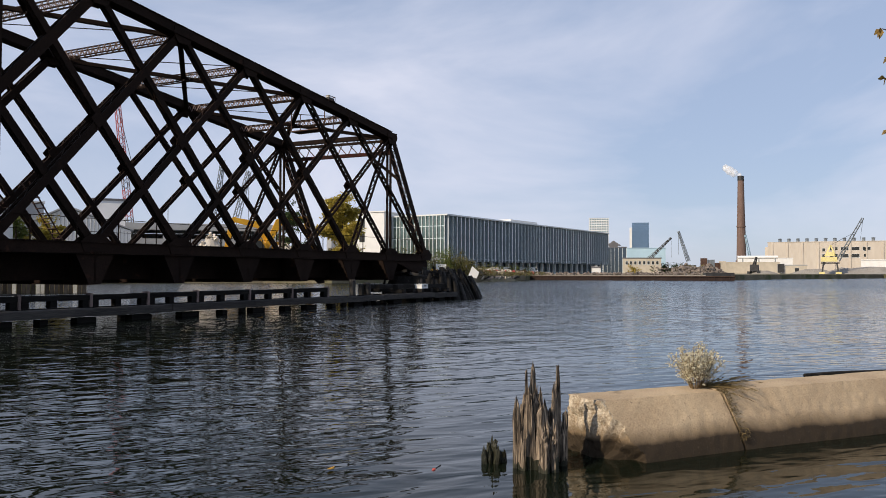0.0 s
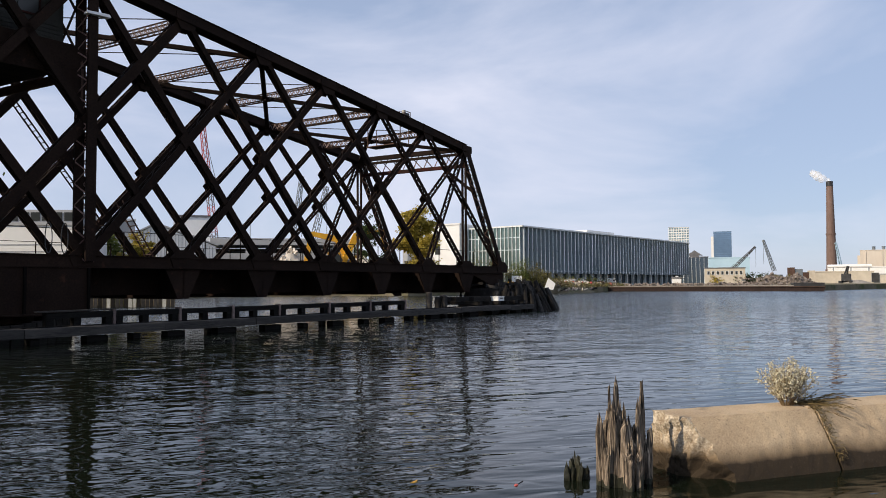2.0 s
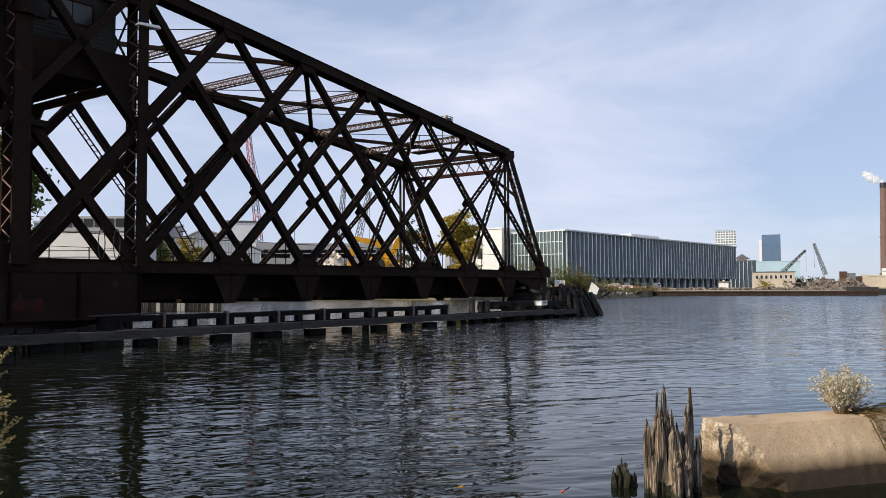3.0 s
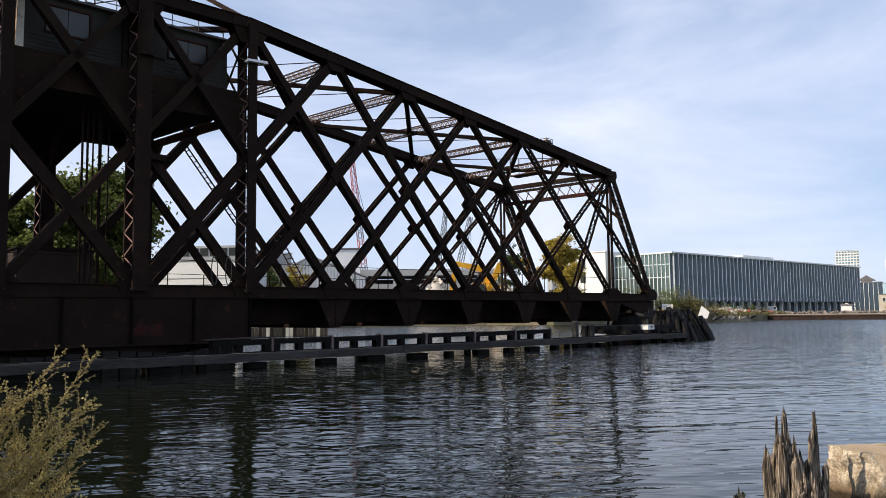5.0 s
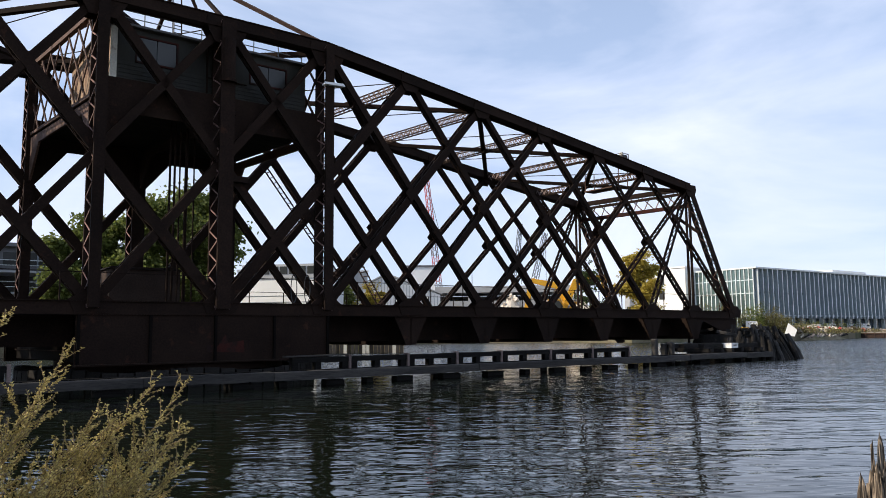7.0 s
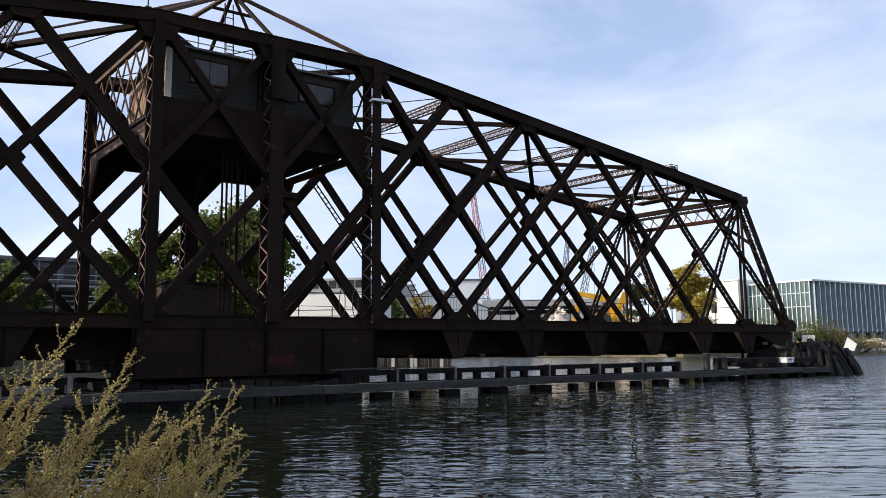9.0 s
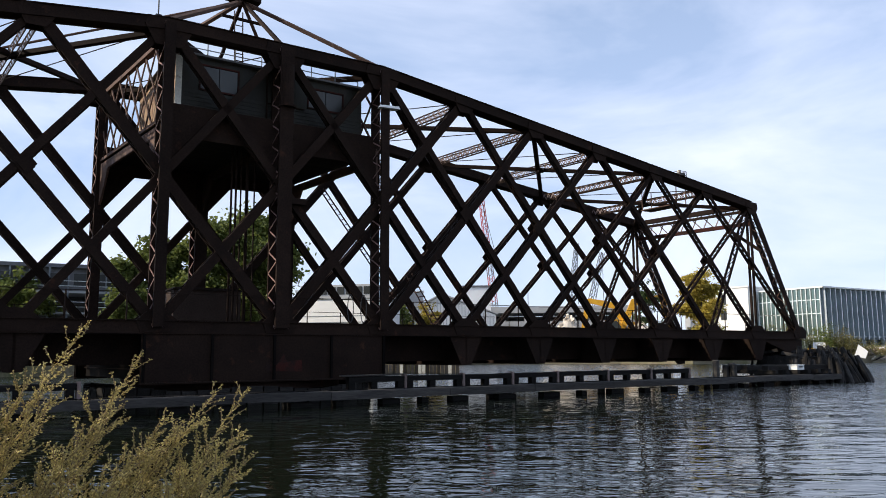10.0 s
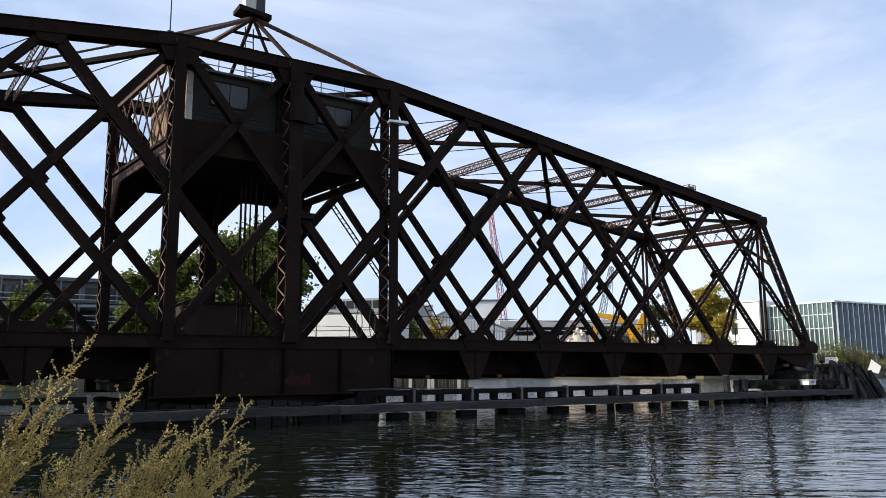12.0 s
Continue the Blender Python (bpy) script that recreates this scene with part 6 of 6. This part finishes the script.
for i, (x, y, w, t, leaf, n) in enumerate(((102, 43.5, 5, 5.6, SCRUB, 2300), (105, 41.0, 4.5, 5.2, SCRUB, 2200), (107.5, 38.8, 4.5, 5.6, LEAF_GREEN, 2200), (110.5, 37.2, 4, 5.0, SCRUB, 1900), (97, 45.5, 5, 3.6, SCRUB, 1200),
                                          (112.5, 36.4, 5, 3.4, SCRUB, 1200), (117, 36.4, 7, 1.6, SCRUB, 1300), (124, 37.2, 8, 0.8, SCRUB, 600), (131, 36.6, 8, 0.6, SCRUB, 450), (138, 37.6, 8, 0.6, SCRUB, 450), (145, 40, 9, 0.6, SCRUB, 450), (152, 42.4, 9, 0.6, SCRUB, 450), (96, 43.6, 8, 1.9, SCRUB, 1200), (89, 46.8, 8, 1.9, SCRUB, 1200), (104, 40, 8, 1.8, SCRUB, 1200), (111, 36.8, 6, 1.8, SCRUB, 1100),
                                          (290, 43, 10, 4.5, LEAF_DARK, 1400), (287, 32, 9, 3.5, SCRUB, 900), (275, 53, 6, 4.0, LEAF_AUTUMN, 900), (276, 47.5, 4, 4.6, LEAF_DARK, 800), (280, 41.0, 7, 4.2, LEAF_DARK, 900), (120, 42, 10, 2.4, LEAF_DARK, 900), (138, 46, 14, 2.6, LEAF_GREEN, 1100), (152, 47.5, 12, 2.2, LEAF_DARK, 1000))):
    scrub(x, y, 1.2, w, 2.5, t, n, leaf, 40 + i, "scruffy shrub and tall grass on the far bank" if leaf is SCRUB else "bushy bank shrub with green and yellowing leaves", 0.24 if x < 200 else 0.5)
rnd = random.Random(77)
for i, (x, y, r, h, label, mat) in enumerate(((79.5, 67.5, 5.2, 7.6, "heap of pale limestone rubble behind the bridge", RUBBLE), (90.0, 60.8, 4.6, 7.0, "heap of pale rubble between the excavators", RUBBLE), (288, 36.5, 7, 3.8, "heap of rusty scrap metal on the quay", SCRAP), (282, 27, 6, 3.4, "low heap of mixed scrap on the quay", SCRAP),
                                            (84.5, 63.5, 3.6, 5.6, "low heap of pale rubble on the bank", RUBBLE))):
    th = thing("rubble_heap" if mat is RUBBLE else "scrap_heap", (x, y, 1.2), label, "heap")
    s = Shape()
    for k in range(230):
        a, q = rnd.uniform(0, math.tau), r * math.sqrt(rnd.random())
        z = max(0.1, h * (1 - q / r) + rnd.uniform(-0.5, 0.15))
        c = Vector((math.cos(a) * q, math.sin(a) * q, z))
        d = Vector((rnd.gauss(0, 1), rnd.gauss(0, 1), rnd.gauss(0, 1))).normalized()
        e = rnd.uniform(0.16, 0.42) * (1 if mat is RUBBLE else 1.7)
        s.beam(c - d * e, c + d * e, e * rnd.uniform(0.9, 1.7), e * rnd.uniform(0.8, 1.5), side=(rnd.random(), rnd.random(), 0.2), w2=e * rnd.uniform(0.4, 1.3))
    s.tube((0, 0, -0.2), (0, 0, h * 0.8), r, r * 0.15, 14)
    tagged(part("stones" if mat is RUBBLE else "scrap_pieces", s, mat, th), kind="stuff")
for i, (x, y, mat) in enumerate(((296, 31.5, RUST), (297, 29, GREY_STEEL), (298, 25, CREAM), (297.5, 27, RUST))):
    c = thing("shipping_container", (x, y, 1.2), "upright stored container or tank on the quay", "container", group="quay containers", turn=facing(x, y))
    part("body", Shape().box(-1.3, 1.3, 0, 2.4, 0, 6.0 - i * 0.6), mat, c)
    for k in range(5):
        part("rib", Shape().box(-1.2 + k * 0.55, -1.05 + k * 0.55, -0.08, -0.004, 0.1, 5.8 - i * 0.6), mat, c)


def excavator(x, y, turn, label, flip=1, size=1.0):
    th = thing("excavator", (x, y, 1.25), label, "excavator", turn=turn)
    th.scale = (size, size, size)
    for yy in (-1.35, 0.75):
        part("track", Shape().plate([(-2.1, 0.25), (-1.8, 0), (1.8, 0), (2.1, 0.25), (2.1, 0.7), (1.8, 0.95), (-1.8, 0.95), (-2.1, 0.7)], yy, yy + 0.6), DARK_STEEL, th)
    part("body", Shape().plate([(-2.3, 1.1), (1.5, 1.1), (1.5, 1.9), (0.2, 2.3), (-2.3, 2.2)], -1.3, 1.3), YELLOW, th)
    cab = part("cab", Shape().plate([(0.3, 1.95), (1.55, 1.95), (1.75, 2.6), (1.3, 3.3), (0.3, 3.3)], -1.3, -0.2), YELLOW, th)
    part("cab_window", Shape().plate([(0.45, 2.3), (1.5, 2.3), (1.55, 2.65), (1.2, 3.15), (0.45, 3.15)], -1.33, -1.305), WINDOW, cab)
    part("boom", Shape().plate([(1.2, 1.6), (1.6, 1.5), (3.2, 4.6), (5.6, 5.2), (5.5, 5.6), (2.8, 5.2)], -0.2, 0.2), YELLOW, th)
    part("stick", Shape().plate([(5.2, 5.7), (5.8, 5.5), (6.4, 2.2), (6.1, 2.1)], -0.16, 0.16), YELLOW, th)
    part("bucket", Shape().plate([(5.7, 2.2), (6.7, 2.2), (6.6, 1.3), (5.9, 1.0), (5.4, 1.5)], -0.5, 0.5), DARK_STEEL, th)
    part("ram", Shape().tube((1.9, -0.26, 1.9), (3.3, -0.26, 4.5), 0.09, n=8), GREY_STEEL, th)
    return th


excavator(86.5, 66.5, -38, "yellow tracked excavator behind the bridge", size=1.9)
excavator(93.0, 62.0, 140, "yellow tracked excavator with its arm raised", size=1.8)

# sheds behind the bridge
gs = thing("gabled_shed", (64.0, 79.5, 1.25), "weathered white gabled shed with corrugated walls", "shed", turn=facing(64, 79.5))
part("wall", Shape().plate([(-7.0, 0), (7.2, 0), (7.2, 7.2), (-2.2, 10.6), (-7.0, 8.2)], 0, 18), WHITE_WALL, gs)
part("roof", Shape().plate([(-7.4, 8.1), (-7.4, 8.3), (-2.2, 11.0), (7.6, 7.4), (7.6, 7.2), (-2.2, 10.7)], -0.3, 18.3), GREY_WALL, gs)
for i in range(26):
    x = -6.8 + i * 0.54
    part("rib", Shape().box(x - 0.05, x + 0.05, -0.06, -0.004, 0, min(10.2 - abs(x + 2.2) * 0.36, 8.2 + (x + 7) * 0.48)), GREY_WALL, gs)
part("window", Shape().box(3.2, 6.4, -0.08, -0.064, 2.6, 4.2), DARK_STEEL, gs)
block("white_block", 71.5, 84, 6.2, 8, 1.25, 13.9, WHITE_WALL, "plain white block behind the gabled shed")
block("grey_shed", 50, 88, 22, 14, 1.25, 12.4, GREY_WALL, "long grey shed with a pale roof", roof=WHITE_WALL)
deck = thing("parking_structure", (92.5, 86, 1.25), "long grey concrete parking structure with open decks", "building", turn=facing(92.5, 86))
for z in (5.6, 8.6):
    part("deck_slab", Shape().box(-19, 17, 0, 16, z, z + 1.3), GREY_WALL, deck)
for i in range(9):
    part("column", Shape().box(-18.6 + i * 4.3, -18.1 + i * 4.3, 0.3, 0.9, 0, 8.6), GREY_WALL, deck)
part("back_wall", Shape().box(-19, 17, 15, 15.4, 0, 8.5), DARK_ROOF, deck)
for i in range(3):
    part("lamp_post", Shape().tube((-14 + i * 9, 6, 9.9), (-14 + i * 9, 6, 13.6), 0.08, n=6), GREY_STEEL, deck)
ww = block("white_wall_building", 30.9, 59.5, 11.6, 10, 1.25, 8.9, WHITE_WALL, "long white wall with grey clerestory windows", turn=facing(30.9, 59.5) - 24, roof=GREY_WALL)
part("clerestory", Shape().box(-5.2, 5.2, 1.5, 8, 8.02, 9.6), GREY_WALL, ww)
for i in range(8):
    part("window", Shape().box(-4.9 + i * 1.25, -3.9 + i * 1.25, 1.42, 1.496, 8.3, 9.3), WINDOW, ww)
for z in (3.8, 4.6, 5.4):
    part("rail_line", Shape().box(-5.2, 5.2, -0.05, -0.004, z, z + 0.06), GREY_STEEL, ww)
# elevated grey-blue structure with railings
yard = thing("elevated_building", (-1.0, 62, 1.25), "grey-blue elevated building with open galleries and railings", "building", turn=facing(-1, 62))
part("upper_wall", Shape().box(-16, 9, 0.6, 10, 7.6, 10.2), DARK_ROOF, yard)
part("roof", Shape().box(-16.3, 9.3, 0, 10.3, 10.2, 10.6), DARK_ROOF, yard)
part("back_wall", Shape().box(-16, 9, 6, 6.4, 0, 7.6), DARK_ROOF, yard)
for z in (2.6, 5.1, 7.4):
    part("gallery_floor", Shape().box(-16, 9, 0, 6, z, z + 0.22), GREY_WALL, yard)
    for k in (0.55, 1.1):
        part("railing", Shape().box(-16, 9, -0.04, 0.04, z + 0.2 + k, z + 0.26 + k), FIN_WHITE, yard)
for i in range(14):
    part("post", Shape().box(-15.9 + i * 1.9, -15.75 + i * 1.9, 0, 0.15, 0, 10.2), GREY_STEEL, yard)
for i in range(10):
    part("window", Shape().box(-15 + i * 2.4, -13.2 + i * 2.4, 0.52, 0.596, 8.2, 9.6), WINDOW, yard)
# planked bulkhead across the channel; sunlight on four planks is painted as pale colour
bulk = tagged(part("quay_wall", Shape().box(-0.1, 0.1, -0.1, 0.1, -1, 0.2), SHEET_PILE), "planked timber quay wall across the channel", "quay", kind="structure")
for i in range(60):
    t = i / 60
    a, b = Vector((14, 44.6, 0)), Vector((30.5, 30.3, 0))
    p, q = a.lerp(b, t), a.lerp(b, t + 1 / 62)
    part("plank", Shape().beam(Vector((p.x, p.y - 0.25, -1)), Vector((p.x, p.y - 0.25, 0.9 + 0.08 * math.sin(i * 5))), 0.3, 0.12, side=(0.65, 0.75, 0)), CABIN_PALE if i in (44, 49, 50, 57) else GREY_TIMBER if i % 3 else TIMBER, bulk)

# low spit of earth with driftwood before the glass building
spit = thing("earth_spit", (126, 36.2, 0), "low brown earth spit with dry grass and driftwood", "bank", turn=8)
spit_me = Shape().tube((0, 0, -0.6), (0, 0, 0.75), 1.0, 0.5, 40).mesh("earth")
for v in spit_me.vertices:
    v.co.x, v.co.y = v.co.x * 14, v.co.y * 2.2
part("earth", roughened(spit_me, 0.4, 0.5), SOIL, spit)
rnd = random.Random(55)
for i in range(34):
    x, y = rnd.uniform(-10, 10), rnd.uniform(-1.4, 0.6)
    a = rnd.uniform(-0.5, 0.5)
    part("driftwood", Shape().beam((x, y, 0.5), (x + 1.6 * math.cos(a), y + 1.6 * math.sin(a), 0.75 + rnd.uniform(0, 0.3)), 0.2, 0.2), rnd.choice((GREY_TIMBER, TIMBER, CREAM, SCRAP)), spit)
for i, (x, y, w, mat) in enumerate(((131, 43.0, 1.6, WHITE_WALL), (134.5, 43.4, 1.8, WHITE_WALL), (140, 44.4, 1.8, GREY_WALL), (147.5, 45.6, 2.4, WHITE_WALL), (128, 42.4, 1.5, CREAM))):
    bag = thing("bulk_bag", (x, y, 1.25), "pale bulk bag or crate standing on the quay", "bag", group="quay bags", turn=facing(x, y))
    part("body", roughened(Shape().box(-w / 2, w / 2, -0.5, 0.5, 0, 1.1 + 0.2 * (i % 3)).mesh("body"), 0.15, 1.0, i), mat, bag)
    part("rim", Shape().box(-w / 2 + 0.1, w / 2 - 0.1, -0.4, 0.4, 1.1 + 0.2 * (i % 3), 1.2 + 0.2 * (i % 3)), CREAM, bag)


# loose rubbish along the quay and on the barge
def debris(name, label, category, spots, size, mat, seed, at=(0, 0, 0), turn=0.0):
    rnd = random.Random(seed)
    th = thing(name, at, label, category, turn=turn)
    s = Shape()
    for p in spots(rnd):
        d = Vector((rnd.gauss(0, 1), rnd.gauss(0, 1), rnd.gauss(0, 0.5))).normalized()
        e = size * rnd.uniform(0.4, 1.3)
        s.beam(Vector(p) - d * e, Vector(p) + d * e, e * rnd.uniform(0.5, 1.4), e * rnd.uniform(0.4, 1.2), side=(rnd.random(), rnd.random(), 0.3), w2=e * rnd.uniform(0.3, 1.2))
    tagged(part("rubble", s, mat, th), kind="stuff")


for k, (mat, count) in enumerate(((SCRAP, 260), (CREAM, 120), (RED_CRANE, 30), (RUST, 180))):
    debris("quay_rubbish", ("rusty scrap and broken timber", "pale broken stone and boards", "faded red scrap pieces", "brown rusted iron pieces")[k] + " strewn along the quay", "rubbish",
           lambda r, c=count: [(114 + 45 * u + r.gauss(0, 1), 38.5 + 7 * u + r.gauss(0, 1.3), 1.3 + 0.5 * r.random()) for u in (r.random() for _ in range(c))], 0.55, mat, 300 + k)
debris("barge_cargo", "low load of brown rubble and scrap on the barge deck", "cargo", lambda r: [(r.uniform(-23, 17), r.uniform(-2.6, 2.6), 1.3 + 0.25 * r.random()) for _ in range(240)], 0.42, SCRAP, 310,
       (162.7, 22.7, 0), math.degrees(math.atan2(-46.3, 14.2)))
debris("scrap_spread", "mixed rusty scrap spread between the quay heaps", "scrap", lambda r: [(280 + r.uniform(-4, 12), 24 + 22 * r.random(), 1.4 + 2.2 * r.random() ** 2) for _ in range(420)], 0.55, SCRAP, 311)
